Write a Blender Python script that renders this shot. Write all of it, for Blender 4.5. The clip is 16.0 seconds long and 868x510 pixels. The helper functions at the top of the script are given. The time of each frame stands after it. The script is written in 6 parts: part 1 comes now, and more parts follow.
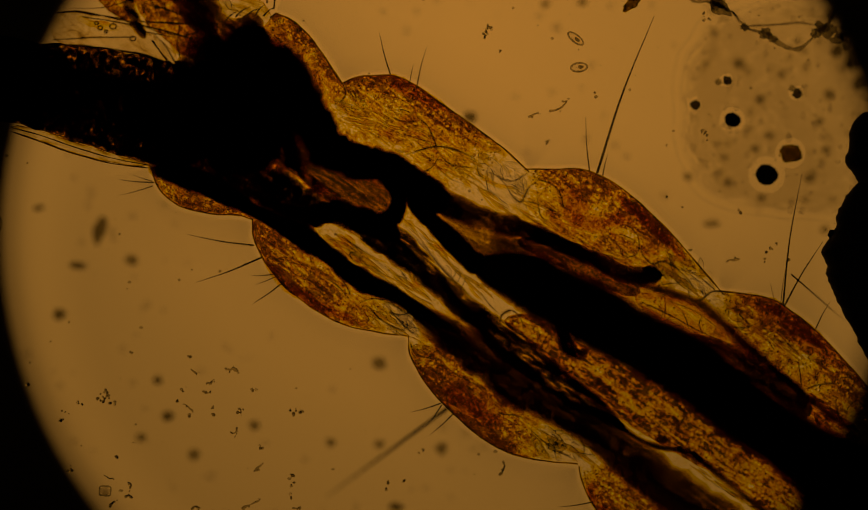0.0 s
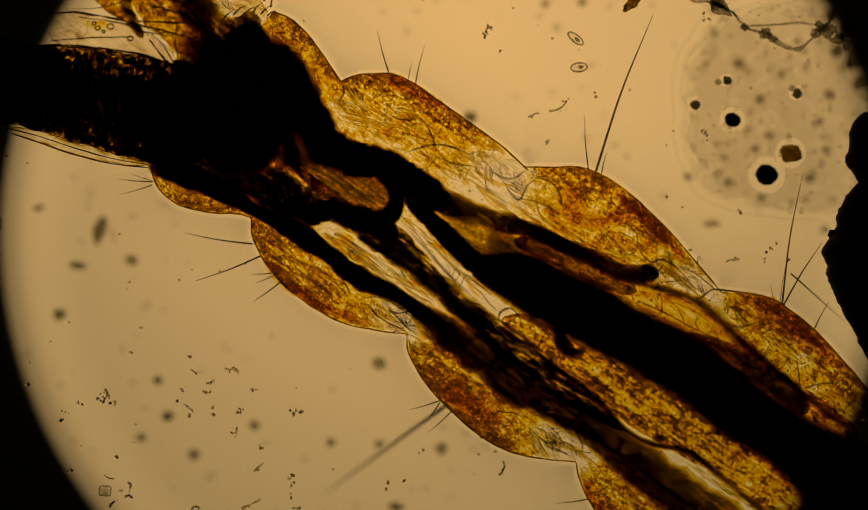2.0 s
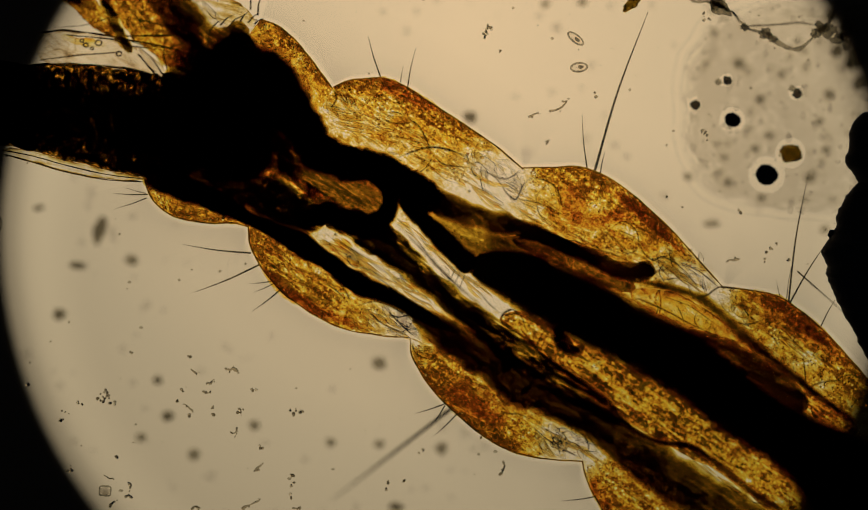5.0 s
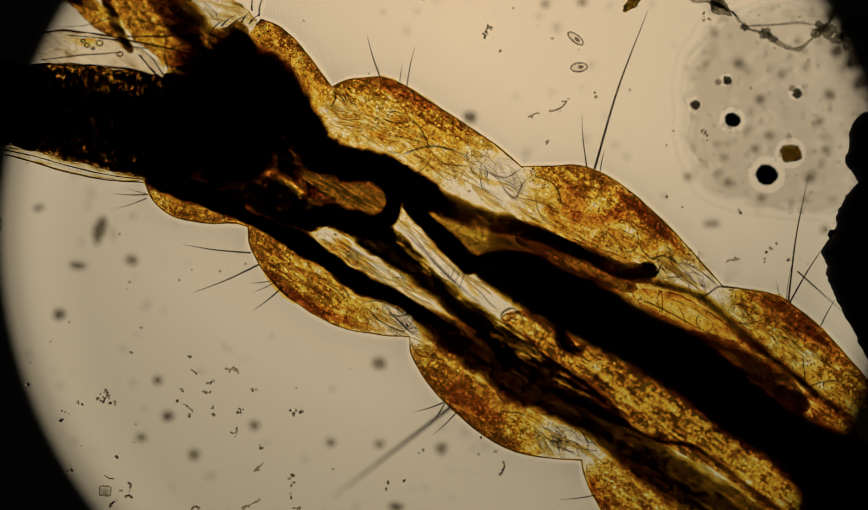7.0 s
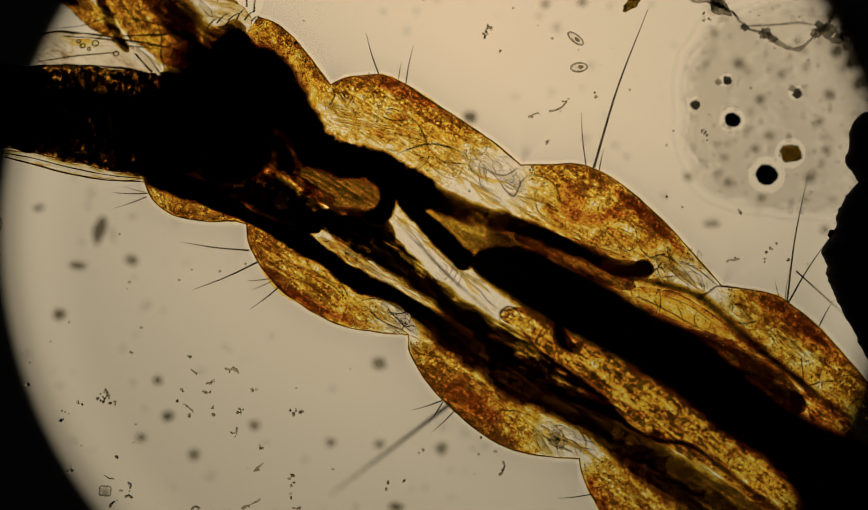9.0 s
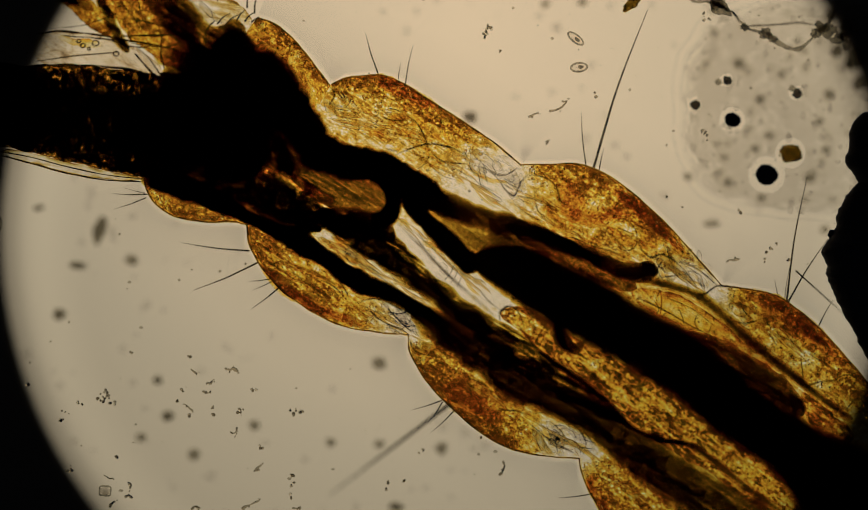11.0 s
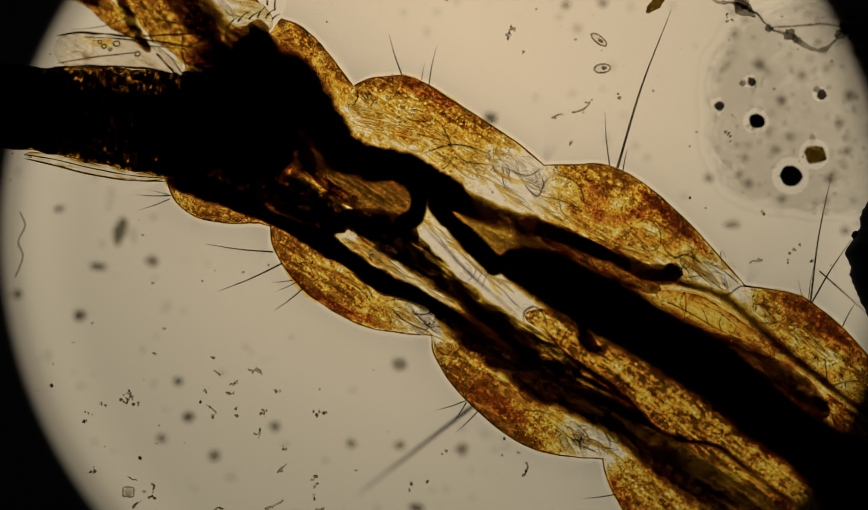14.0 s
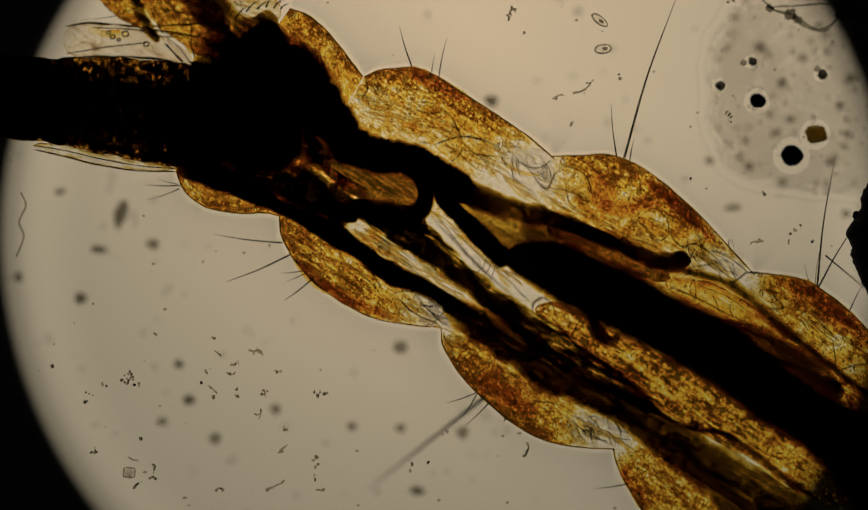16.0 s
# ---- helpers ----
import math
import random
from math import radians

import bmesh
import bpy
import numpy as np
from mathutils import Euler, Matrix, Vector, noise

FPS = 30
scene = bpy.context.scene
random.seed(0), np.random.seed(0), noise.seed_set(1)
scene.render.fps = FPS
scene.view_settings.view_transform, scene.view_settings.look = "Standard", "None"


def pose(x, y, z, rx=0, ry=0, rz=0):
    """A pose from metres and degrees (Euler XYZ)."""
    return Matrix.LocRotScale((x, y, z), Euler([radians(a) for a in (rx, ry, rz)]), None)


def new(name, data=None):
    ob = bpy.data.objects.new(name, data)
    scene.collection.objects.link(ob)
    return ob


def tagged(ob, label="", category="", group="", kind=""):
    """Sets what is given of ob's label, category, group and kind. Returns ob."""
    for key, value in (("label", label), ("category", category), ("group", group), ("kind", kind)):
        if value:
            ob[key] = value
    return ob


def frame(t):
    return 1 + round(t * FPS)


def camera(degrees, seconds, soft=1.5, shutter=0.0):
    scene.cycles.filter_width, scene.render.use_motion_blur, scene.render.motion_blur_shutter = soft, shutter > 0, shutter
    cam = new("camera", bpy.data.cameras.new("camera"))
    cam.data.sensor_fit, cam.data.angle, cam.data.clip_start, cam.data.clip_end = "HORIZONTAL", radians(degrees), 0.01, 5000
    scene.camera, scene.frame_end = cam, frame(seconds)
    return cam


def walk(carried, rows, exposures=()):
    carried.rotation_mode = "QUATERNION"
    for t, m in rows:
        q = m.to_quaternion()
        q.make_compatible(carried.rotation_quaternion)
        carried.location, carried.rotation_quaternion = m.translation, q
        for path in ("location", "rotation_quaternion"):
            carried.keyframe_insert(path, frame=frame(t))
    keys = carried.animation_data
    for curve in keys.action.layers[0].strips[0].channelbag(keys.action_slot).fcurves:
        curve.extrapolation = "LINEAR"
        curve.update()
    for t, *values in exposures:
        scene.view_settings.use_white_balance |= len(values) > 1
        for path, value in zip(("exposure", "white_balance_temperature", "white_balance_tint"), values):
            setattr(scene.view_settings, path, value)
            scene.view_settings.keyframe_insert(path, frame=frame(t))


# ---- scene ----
# A wet mount under a bright-field microscope, enlarged 1000 times: one millimetre of the model is one micrometre.
# z = 0 is the plane in focus; the slide's top lies just under it, the lamp and its field stop far below.
HEIGHT = 4.0
cam = camera(22.178, 16.0, soft=0.85, shutter=0.5)
cam.data.dof.use_dof = True
cam.data.dof.focus_distance = HEIGHT
cam.data.dof.aperture_fstop = 0.75
walk(cam, [(0, pose(0, 0, HEIGHT)), (16, pose(0, 0, HEIGHT))],
     exposures=[(0, -1.67, 100000, 25), (0.5, -0.6, 17850, 12), (1, -0.4, 13000, 9), (1.5, -0.87, 10000, 4), (2, -0.31, 7760, 7),
                (2.5, -0.27, 6535, 5), (3, -0.18, 6060, 7), (3.5, -0.12, 5720, 8), (4, -0.1, 5410, 8), (6.5, -0.06, 4800, 10), (9, -0.06, 4730, 10),
                (13, -0.17, 4630, 10), (14.2, -0.15, 4630, 10), (14.8, -0.26, 4630, 10), (16, -0.36, 4630, 10)])

# ---- light: the lamp under the stage is the only light; the room is dark ----
world = bpy.data.worlds.new("dark_room")
scene.world = world
world.use_nodes = True
world.node_tree.nodes["Background"].inputs[0].default_value = (0.016, 0.0155, 0.015, 1)
world.node_tree.nodes["Background"].inputs[1].default_value = 1.0
scene.cycles.transparent_max_bounces = 32


# ---- small tools ----
def at(u, v, z=0.0):
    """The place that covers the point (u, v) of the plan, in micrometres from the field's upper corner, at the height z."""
    k = (HEIGHT - z) / HEIGHT / 1000
    return Vector(((u - 784) * k, (461 - v) * k, z))


def glide(points, n):
    """n + 1 even samples of a smooth curve through the points (tuples of any length)."""
    p = [np.array(q, float) for q in points]
    p = [2 * p[0] - p[1]] + p + [2 * p[-1] - p[-2]]
    spans, out = len(p) - 3, []
    for i in range(n + 1):
        x = i / n * spans
        k = min(int(x), spans - 1)
        t = x - k
        a, b, c, d = p[k:k + 4]
        out.append(0.5 * (2 * b + (c - a) * t + (2 * a - 5 * b + 4 * c - d) * t * t + (3 * b - a - 3 * c + d) * t ** 3))
    return out


def mesh(name, verts, faces, material, uvs=None, smooth=True):
    me = bpy.data.meshes.new(name)
    me.from_pydata([tuple(v) for v in verts], [], faces)
    if uvs:
        layer = me.uv_layers.new(name="plan")
        for loop in me.loops:
            layer.data[loop.index].uv = uvs[loop.vertex_index]
    me.materials.append(material)
    me.polygons.foreach_set("use_smooth", [smooth] * len(me.polygons))
    me.update()
    return me


def part(name, me, parent=None, label=""):
    ob = new(name, me)
    ob.parent = parent
    return tagged(ob, label)


def rings(loops, uvs):
    """Faces that join closed loops of equal length, with both ends closed."""
    m, verts, faces, flat = len(loops[0]), [], [], []
    for loop, uv in zip(loops, uvs):
        verts += loop
        flat += uv
    for i in range(len(loops) - 1):
        for j in range(m):
            a, b = i * m + j, i * m + (j + 1) % m
            faces.append((a, b, b + m, a + m))
    faces.append(tuple(range(m - 1, -1, -1)))
    faces.append(tuple(range(len(verts) - m, len(verts))))
    return verts, faces, flat


def tube(name, path, z, material, parent=None, label="", flat=0.8, n=0, sides=12, rough=0.0, blunt=True, seed=0):
    """A rounded strand along the path of (u, v, half width), lying at the height z (a number, or one for each end)."""
    n = n or 5 * (len(path) - 1)
    z0, z1 = z if isinstance(z, tuple) else (z, z)
    rows = glide(path, n)
    run_length = [0.0]
    for a, b in zip(rows, rows[1:]):
        run_length.append(run_length[-1] + float(np.hypot(b[0] - a[0], b[1] - a[1])))
    loops, uvs = [], []
    for i, (u, v, w) in enumerate(rows):
        s = i / n
        a, b = rows[max(i - 1, 0)], rows[min(i + 1, n)]
        d = np.array([b[0] - a[0], b[1] - a[1]])
        d /= max(np.hypot(*d), 1e-6)
        side = np.array([d[1], -d[0]])
        w = max(w, 0.3)
        if blunt:
            near = min(run_length[i], run_length[-1] - run_length[i]) / w
            w *= max(0.12, math.sqrt(1 - (1 - min(near, 1)) ** 2))
        zz = z0 + (z1 - z0) * s
        loop, uv = [], []
        for j in range(sides):
            a = 2 * math.pi * j / sides
            r = 1.0
            if rough:
                r += rough * noise.noise(Vector((u * 0.035 + seed, v * 0.035, 1.7 * math.cos(a)))) * 1.6
                r += 0.8 * rough * noise.noise(Vector((u * 0.11, v * 0.11 + seed, 2.5 * math.cos(a))))
            x = math.cos(a) * w * r
            loop.append(at(u + side[0] * x, v + side[1] * x, zz + math.sin(a) * w * r * flat / 1000))
            uv.append((s, 0.5 + 0.5 * math.cos(a)))
        loops.append(loop)
        uvs.append(uv)
    verts, faces, flat_uv = rings(loops, uvs)
    return part(name, mesh(name, verts, faces, material, flat_uv), parent, label)


def edge_line(p, q, swell, outward, n=40, seed=0.0):
    """A bowed side of a segment from p to q; swell: how far it stands out at even steps between them."""
    p, q = np.array(p, float), np.array(q, float)
    d = (q - p) / np.hypot(*(q - p))
    normal = np.array([d[1], -d[0]]) * outward
    marks = (0, 0.05, 0.12, 0.2, 0.3, 0.42, 0.56, 0.7, 0.85, 1)
    heights = (0, *swell, 0)
    line = []
    for i in range(n + 1):
        s = 0.5 - 0.5 * math.cos(math.pi * i / n) if n > 8 else i / n
        h = smooth_value(s, marks, heights) + 1.2 * noise.noise(Vector((s * 14 + seed, seed, 0))) * math.sin(math.pi * s)
        line.append(p + (q - p) * s + normal * h)
    return line


def smooth_value(s, marks, heights):
    """A smooth curve through heights at the marks (monotone pieces with averaged slopes)."""
    k = max(i for i in range(len(marks) - 1) if marks[i] <= s)
    slopes = []
    for i in (k, k + 1):
        a, b = max(i - 1, 0), min(i + 1, len(marks) - 1)
        slopes.append((heights[b] - heights[a]) / (marks[b] - marks[a]))
    h = marks[k + 1] - marks[k]
    t = (s - marks[k]) / h
    return ((2 * t ** 3 - 3 * t ** 2 + 1) * heights[k] + (t ** 3 - 2 * t ** 2 + t) * h * slopes[0]
            + (3 * t ** 2 - 2 * t ** 3) * heights[k + 1] + (t ** 3 - t ** 2) * h * slopes[1])


# ---- materials ----
def ramp(tree, stops, fac):
    node = tree.nodes.new("ShaderNodeValToRGB")
    el = node.color_ramp.elements
    while len(el) < len(stops):
        el.new(0.5)
    for e, (x, c) in zip(el, stops):
        e.position = x
        e.color = (c, c, c, 1) if isinstance(c, (int, float)) else (*c, 1)
    tree.links.new(fac, node.inputs[0])
    return node.outputs[0]


def calc(tree, op, a, b=0.0, clamp=False):
    node = tree.nodes.new("ShaderNodeMath")
    node.operation, node.use_clamp = op, clamp
    for socket, value in zip(node.inputs, (a, b)):
        if isinstance(value, (int, float)):
            socket.default_value = value
        else:
            tree.links.new(value, socket)
    return node.outputs[0]


def grain(tree, scale, detail=3.0, rough=0.55, coords=None, distort=0.0):
    node = tree.nodes.new("ShaderNodeTexNoise")
    node.inputs["Scale"].default_value, node.inputs["Detail"].default_value = scale, detail
    node.inputs["Roughness"].default_value, node.inputs["Distortion"].default_value = rough, distort
    tree.links.new(coords, node.inputs["Vector"])
    return node.outputs[0]


def stain(name, tones, across=((0, 0.5), (1, 0.5)), along=((0, 1), (1, 1)), mottle=0.5, fine=0.4, cells=0.0, fibres=0.0,
          blot=0.0, wrinkle=0.0, grit=0.0, base=0.0, most=1.0, solid=0.006, turn=-0.58, run=0.07, size=1.0, pearl=0.0):
    """Stained tissue that light shines through. The stain's strength runs across and along the piece, with mottling,
    granules, fibres and blots in it; tones turn the strength into the tissue's colour in transmitted light,
    and pearl leaves patches and the thin parts unstained and grey."""
    mat = bpy.data.materials.new(name)
    mat.use_nodes = True
    tree = mat.node_tree
    tree.nodes.clear()
    uv = tree.nodes.new("ShaderNodeUVMap")
    split = tree.nodes.new("ShaderNodeSeparateXYZ")
    tree.links.new(uv.outputs[0], split.inputs[0])
    place = tree.nodes.new("ShaderNodeTexCoord").outputs["Object"]
    amount = calc(tree, "MULTIPLY", ramp(tree, across, split.outputs[1]), ramp(tree, along, split.outputs[0]))

    lively = calc(tree, "ADD", calc(tree, "MULTIPLY", amount, 1.4), 0.24, True)
    bare = calc(tree, "SUBTRACT", 1.0, calc(tree, "MULTIPLY", amount, 3.0), True)
    thin = calc(tree, "SUBTRACT", 1.25, calc(tree, "MULTIPLY", amount, 2.6), True)
    amount = calc(tree, "ADD", amount, base)

    def add(value, strength, middle=0.5):
        change = calc(tree, "MULTIPLY", calc(tree, "SUBTRACT", value, middle), strength)
        return calc(tree, "ADD", amount, calc(tree, "MULTIPLY", change, lively))

    amount = add(grain(tree, 16 / size, 3, 0.6, place, 0.6), mottle)
    amount = add(grain(tree, 62 / size, 3, 0.62, place, 0.5), fine)
    # granules, with their bright lens glints put into the stain as paler dots
    if grit:
        bead = tree.nodes.new("ShaderNodeTexVoronoi")
        bead.inputs["Scale"].default_value, bead.inputs["Randomness"].default_value = 150 / size, 1.0
        tree.links.new(place, bead.inputs["Vector"])
        few = ramp(tree, ((0.38, 0), (0.6, 1)), grain(tree, 40 / size, 2, 0.5, place))
        lens_glint = calc(tree, "MULTIPLY", ramp(tree, ((0.1, 1), (0.28, 0.55), (0.5, 0)), bead.outputs["Distance"]), few)
        amount = add(lens_glint, -1.3 * grit, 0.2)
        amount = add(ramp(tree, ((0.3, 0), (0.5, 0.5), (0.7, 1.0)), grain(tree, 85 / size, 3, 0.6, place, 0.4)), grit)
    if wrinkle:
        for scale, share in ((9, 1.0), (22, 0.6)):
            ridge = calc(tree, "ABSOLUTE", calc(tree, "SUBTRACT", grain(tree, scale / size, 1, 0.4, place, 0.8), 0.5))
            some = ramp(tree, ((0.45, 0), (0.6, 1)), grain(tree, scale * 0.9 / size, 1, 0.5, place))
            amount = add(calc(tree, "MULTIPLY", ramp(tree, ((0, 1), (0.012, 0.5), (0.03, 0)), ridge), some), wrinkle * share, 0.06)
    if blot:
        patch = ramp(tree, ((0.56, 0), (0.68, 1)), grain(tree, 9 / size, 2, 0.5, place, 0.8))
        amount = add(patch, blot, 0.0)
    if cells:
        vor = tree.nodes.new("ShaderNodeTexVoronoi")
        vor.feature = "DISTANCE_TO_EDGE"
        vor.inputs["Scale"].default_value = 85 / size
        warp = tree.nodes.new("ShaderNodeVectorMath")
        warp.operation = "ADD"
        bend = tree.nodes.new("ShaderNodeTexNoise")
        bend.inputs["Scale"].default_value = 45
        tree.links.new(place, bend.inputs["Vector"])
        small = tree.nodes.new("ShaderNodeVectorMath")
        small.operation = "SCALE"
        small.inputs["Scale"].default_value = 0.016
        tree.links.new(bend.outputs["Color"], small.inputs[0])
        tree.links.new(place, warp.inputs[0])
        tree.links.new(small.outputs[0], warp.inputs[1])
        tree.links.new(warp.outputs[0], vor.inputs["Vector"])
        amount = add(ramp(tree, ((0, 1), (0.16, 0.45), (0.5, 0)), vor.outputs["Distance"]), cells, 0.45)
    if fibres:
        spin = tree.nodes.new("ShaderNodeMapping")
        spin.vector_type = "TEXTURE"
        spin.inputs["Rotation"].default_value = (0, 0, turn)
        spin.inputs["Scale"].default_value = (run, 1 / 85, 1 / 40)
        tree.links.new(place, spin.inputs["Vector"])
        amount = add(ramp(tree, ((0.3, 0), (0.5, 0.5), (0.7, 1)), grain(tree, 1.0, 2, 0.5, spin.outputs[0], 0.8)), fibres)
    soft_top = tree.nodes.new("ShaderNodeMath")
    soft_top.operation = "SMOOTH_MIN"
    soft_top.inputs[1].default_value, soft_top.inputs[2].default_value = most, 0.3
    tree.links.new(amount, soft_top.inputs[0])
    amount = calc(tree, "ADD", soft_top.outputs[0], 0.0, True)
    shine = tree.nodes.new("ShaderNodeBsdfTransparent")
    colour = ramp(tree, tones, amount)
    if pearl:
        spots = ramp(tree, ((0.42, 0), (0.60, 1)), grain(tree, 34 / size, 3, 0.6, place, 0.4))
        mix_grey = tree.nodes.new("ShaderNodeMix")
        mix_grey.data_type = "RGBA"
        tree.links.new(calc(tree, "MULTIPLY", calc(tree, "MAXIMUM", calc(tree, "MULTIPLY", spots, thin), bare), pearl), mix_grey.inputs[0])
        tree.links.new(colour, mix_grey.inputs[6])
        tree.links.new(ramp(tree, PEARLY, amount), mix_grey.inputs[7])
        colour = mix_grey.outputs[2]
    tree.links.new(colour, shine.inputs[0])
    glow = tree.nodes.new("ShaderNodeBsdfTranslucent")
    tree.links.new(colour, glow.inputs[0])
    mix = tree.nodes.new("ShaderNodeMixShader")
    mix.inputs[0].default_value = solid
    tree.links.new(shine.outputs[0], mix.inputs[1])
    tree.links.new(glow.outputs[0], mix.inputs[2])
    out = tree.nodes.new("ShaderNodeOutputMaterial")
    tree.links.new(mix.outputs[0], out.inputs[0])
    return mat


def opaque(name, dark, light, scale=40.0, rough=0.7, metal=0.0):
    mat = bpy.data.materials.new(name)
    mat.use_nodes = True
    tree = mat.node_tree
    bsdf = tree.nodes["Principled BSDF"]
    place = tree.nodes.new("ShaderNodeTexCoord").outputs["Object"]
    tree.links.new(ramp(tree, ((0.3, dark), (0.7, light)), grain(tree, scale, 4, 0.6, place)), bsdf.inputs["Base Color"])
    bsdf.inputs["Roughness"].default_value, bsdf.inputs["Metallic"].default_value = rough, metal
    bump = tree.nodes.new("ShaderNodeBump")
    bump.inputs["Strength"].default_value, bump.inputs["Distance"].default_value = 0.3, 0.004
    tree.links.new(grain(tree, scale * 3, 3, 0.6, place), bump.inputs["Height"])
    tree.links.new(bump.outputs[0], bsdf.inputs["Normal"])
    return mat


def refracting(name, thin, thick, ior, scale=25.0):
    """Clear wet matter that bends the light: bright in the middle, dark where its sides turn away. It varies from piece to piece."""
    mat = bpy.data.materials.new(name)
    mat.use_nodes = True
    tree = mat.node_tree
    tree.nodes.clear()
    each = tree.nodes.new("ShaderNodeNewGeometry").outputs["Random Per Island"]
    place = tree.nodes.new("ShaderNodeTexCoord").outputs["Object"]
    tone = calc(tree, "ADD", calc(tree, "MULTIPLY", each, 0.6), calc(tree, "MULTIPLY", grain(tree, scale, 2, 0.5, place), 0.5), True)
    bend = tree.nodes.new("ShaderNodeBsdfRefraction")
    bend.inputs["Roughness"].default_value, bend.inputs["IOR"].default_value = 0.0, ior
    tree.links.new(ramp(tree, ((0.15, thin), (0.85, thick)), tone), bend.inputs["Color"])
    out = tree.nodes.new("ShaderNodeOutputMaterial")
    tree.links.new(bend.outputs[0], out.inputs[0])
    return mat


AMBER = ((0.0, (0.99, 0.985, 0.965)), (0.16, (0.975, 0.94, 0.66)), (0.34, (0.94, 0.815, 0.16)), (0.5, (0.885, 0.692, 0.01)), (0.64, (0.785, 0.552, 0.001)),
         (0.78, (0.64, 0.405, 0.001)), (0.9, (0.43, 0.258, 0.001)), (1.0, (0.18, 0.10, 0.001)))
PEARLY = ((0.0, (0.99, 0.99, 0.99)), (0.2, (0.955, 0.96, 0.965)), (0.42, (0.86, 0.80, 0.50)), (0.65, (0.60, 0.46, 0.08)), (1.0, (0.14, 0.10, 0.02)))
CREASED = ((0.0, (0.99, 0.99, 0.99)), (0.4, (0.83, 0.82, 0.80)), (0.7, (0.52, 0.48, 0.38)), (1.0, (0.2, 0.17, 0.1)))
UMBER = ((0.0, (0.83, 0.74, 0.29)), (0.25, (0.53, 0.42, 0.06)), (0.5, (0.27, 0.21, 0.03)), (0.75, (0.075, 0.056, 0.012)), (1.0, (0.01, 0.008, 0.004)))
INK = ((0.0, (0.98, 0.985, 0.92)), (0.14, (0.82, 0.705, 0.10)), (0.28, (0.52, 0.387, 0.003)), (0.45, (0.2, 0.14, 0.002)), (0.62, (0.03, 0.02, 0.001)), (1.0, (0.001, 0.001, 0.001)))
RUST = ((0.0, (0.99, 0.985, 0.96)), (0.3, (0.92, 0.77, 0.1)), (0.6, (0.78, 0.545, 0.005)), (1.0, (0.54, 0.315, 0.001)))
GLASSY = ((0.0, (0.995, 0.99, 0.98)), (0.4, (0.96, 0.935, 0.87)), (0.7, (0.84, 0.77, 0.60)), (1.0, (0.45, 0.36, 0.22)))
DUST = ((0.0, (0.95, 0.95, 0.93)), (0.4, (0.70, 0.69, 0.64)), (0.7, (0.38, 0.365, 0.31)), (1.0, (0.10, 0.09, 0.07)))
SOFT = ((0, 0.0), (0.07, 0.26), (0.15, 0.7), (0.26, 1.0), (0.74, 1.0), (0.85, 0.7), (0.93, 0.26), (1, 0.0))

SEGMENT_ACROSS = ((0.0, 0.82), (0.03, 0.64), (0.09, 0.49), (0.2, 0.38), (0.3, 0.05), (0.46, 0.0), (0.53, 0.16), (0.6, 0.24), (0.8, 0.26), (0.9, 0.36), (0.96, 0.58), (1.0, 0.82))
tissue = stain("segment_tissue", AMBER, SEGMENT_ACROSS, ((0, 0.1), (0.07, 0.6), (0.2, 1.0), (0.57, 0.95), (0.65, 0.6), (0.72, 0.24), (0.84, 0.08), (1, 0.04)),
               mottle=1.5, fine=1.3, fibres=1.3, wrinkle=0.4, grit=0.95, most=0.93, pearl=0.95, run=0.05)
tissue_rear = stain("rear_segment_tissue", AMBER, SEGMENT_ACROSS, ((0, 0.06), (0.12, 0.18), (0.22, 0.7), (0.32, 1.08), (0.58, 1.0), (0.66, 0.62), (0.73, 0.24), (0.86, 0.08), (1, 0.04)),
                    mottle=1.6, fine=1.3, fibres=1.0, blot=0.1, wrinkle=0.4, grit=0.95, most=0.93, pearl=0.95, run=0.04)
tissue_end = stain("end_segment_tissue", AMBER, SEGMENT_ACROSS, ((0, 0.06), (0.12, 0.18), (0.22, 0.7), (0.32, 1.08), (0.66, 1.0), (0.79, 0.4), (0.88, 0.1), (1, 0.04)),
                    mottle=1.6, fine=1.3, fibres=1.0, blot=0.1, wrinkle=0.4, grit=0.95, most=0.93, pearl=0.95, run=0.04)
tissue_front = stain("front_tissue", AMBER, ((0.0, 0.55), (0.2, 0.28), (0.5, 0.5), (0.8, 0.36), (0.93, 0.36), (1.0, 0.7)), ((0, 0.8), (0.3, 1), (0.85, 1), (1, 0.6)),
                     mottle=1.2, fine=1.3, fibres=0.4, wrinkle=0.2, grit=1.0, most=0.94, pearl=0.4)
fat = stain("fat_body", AMBER, ((0, 0.3), (0.1, 0.5), (0.3, 0.43), (0.7, 0.46), (0.9, 0.6), (1, 0.45)), ((0, 0.9), (0.5, 1), (1, 1)), mottle=1.2, fine=1.1, fibres=1.0, wrinkle=0.4, grit=0.8, blot=0.2, most=1.2, size=1.3, pearl=0.45, run=0.05)
LOBE = ((0.0, (0.92, 0.82, 0.3)), (0.3, (0.72, 0.55, 0.01)), (0.55, (0.54, 0.395, 0.001)), (0.8, (0.28, 0.195, 0.001)), (1.0, (0.05, 0.033, 0.001)))
lobe = stain("amber_lobe", LOBE, ((0, 0.35), (0.1, 0.58), (0.5, 0.63), (0.9, 0.58), (1, 0.35)), mottle=0.6, fine=0.4, fibres=0.7, wrinkle=0.15, grit=0.35)
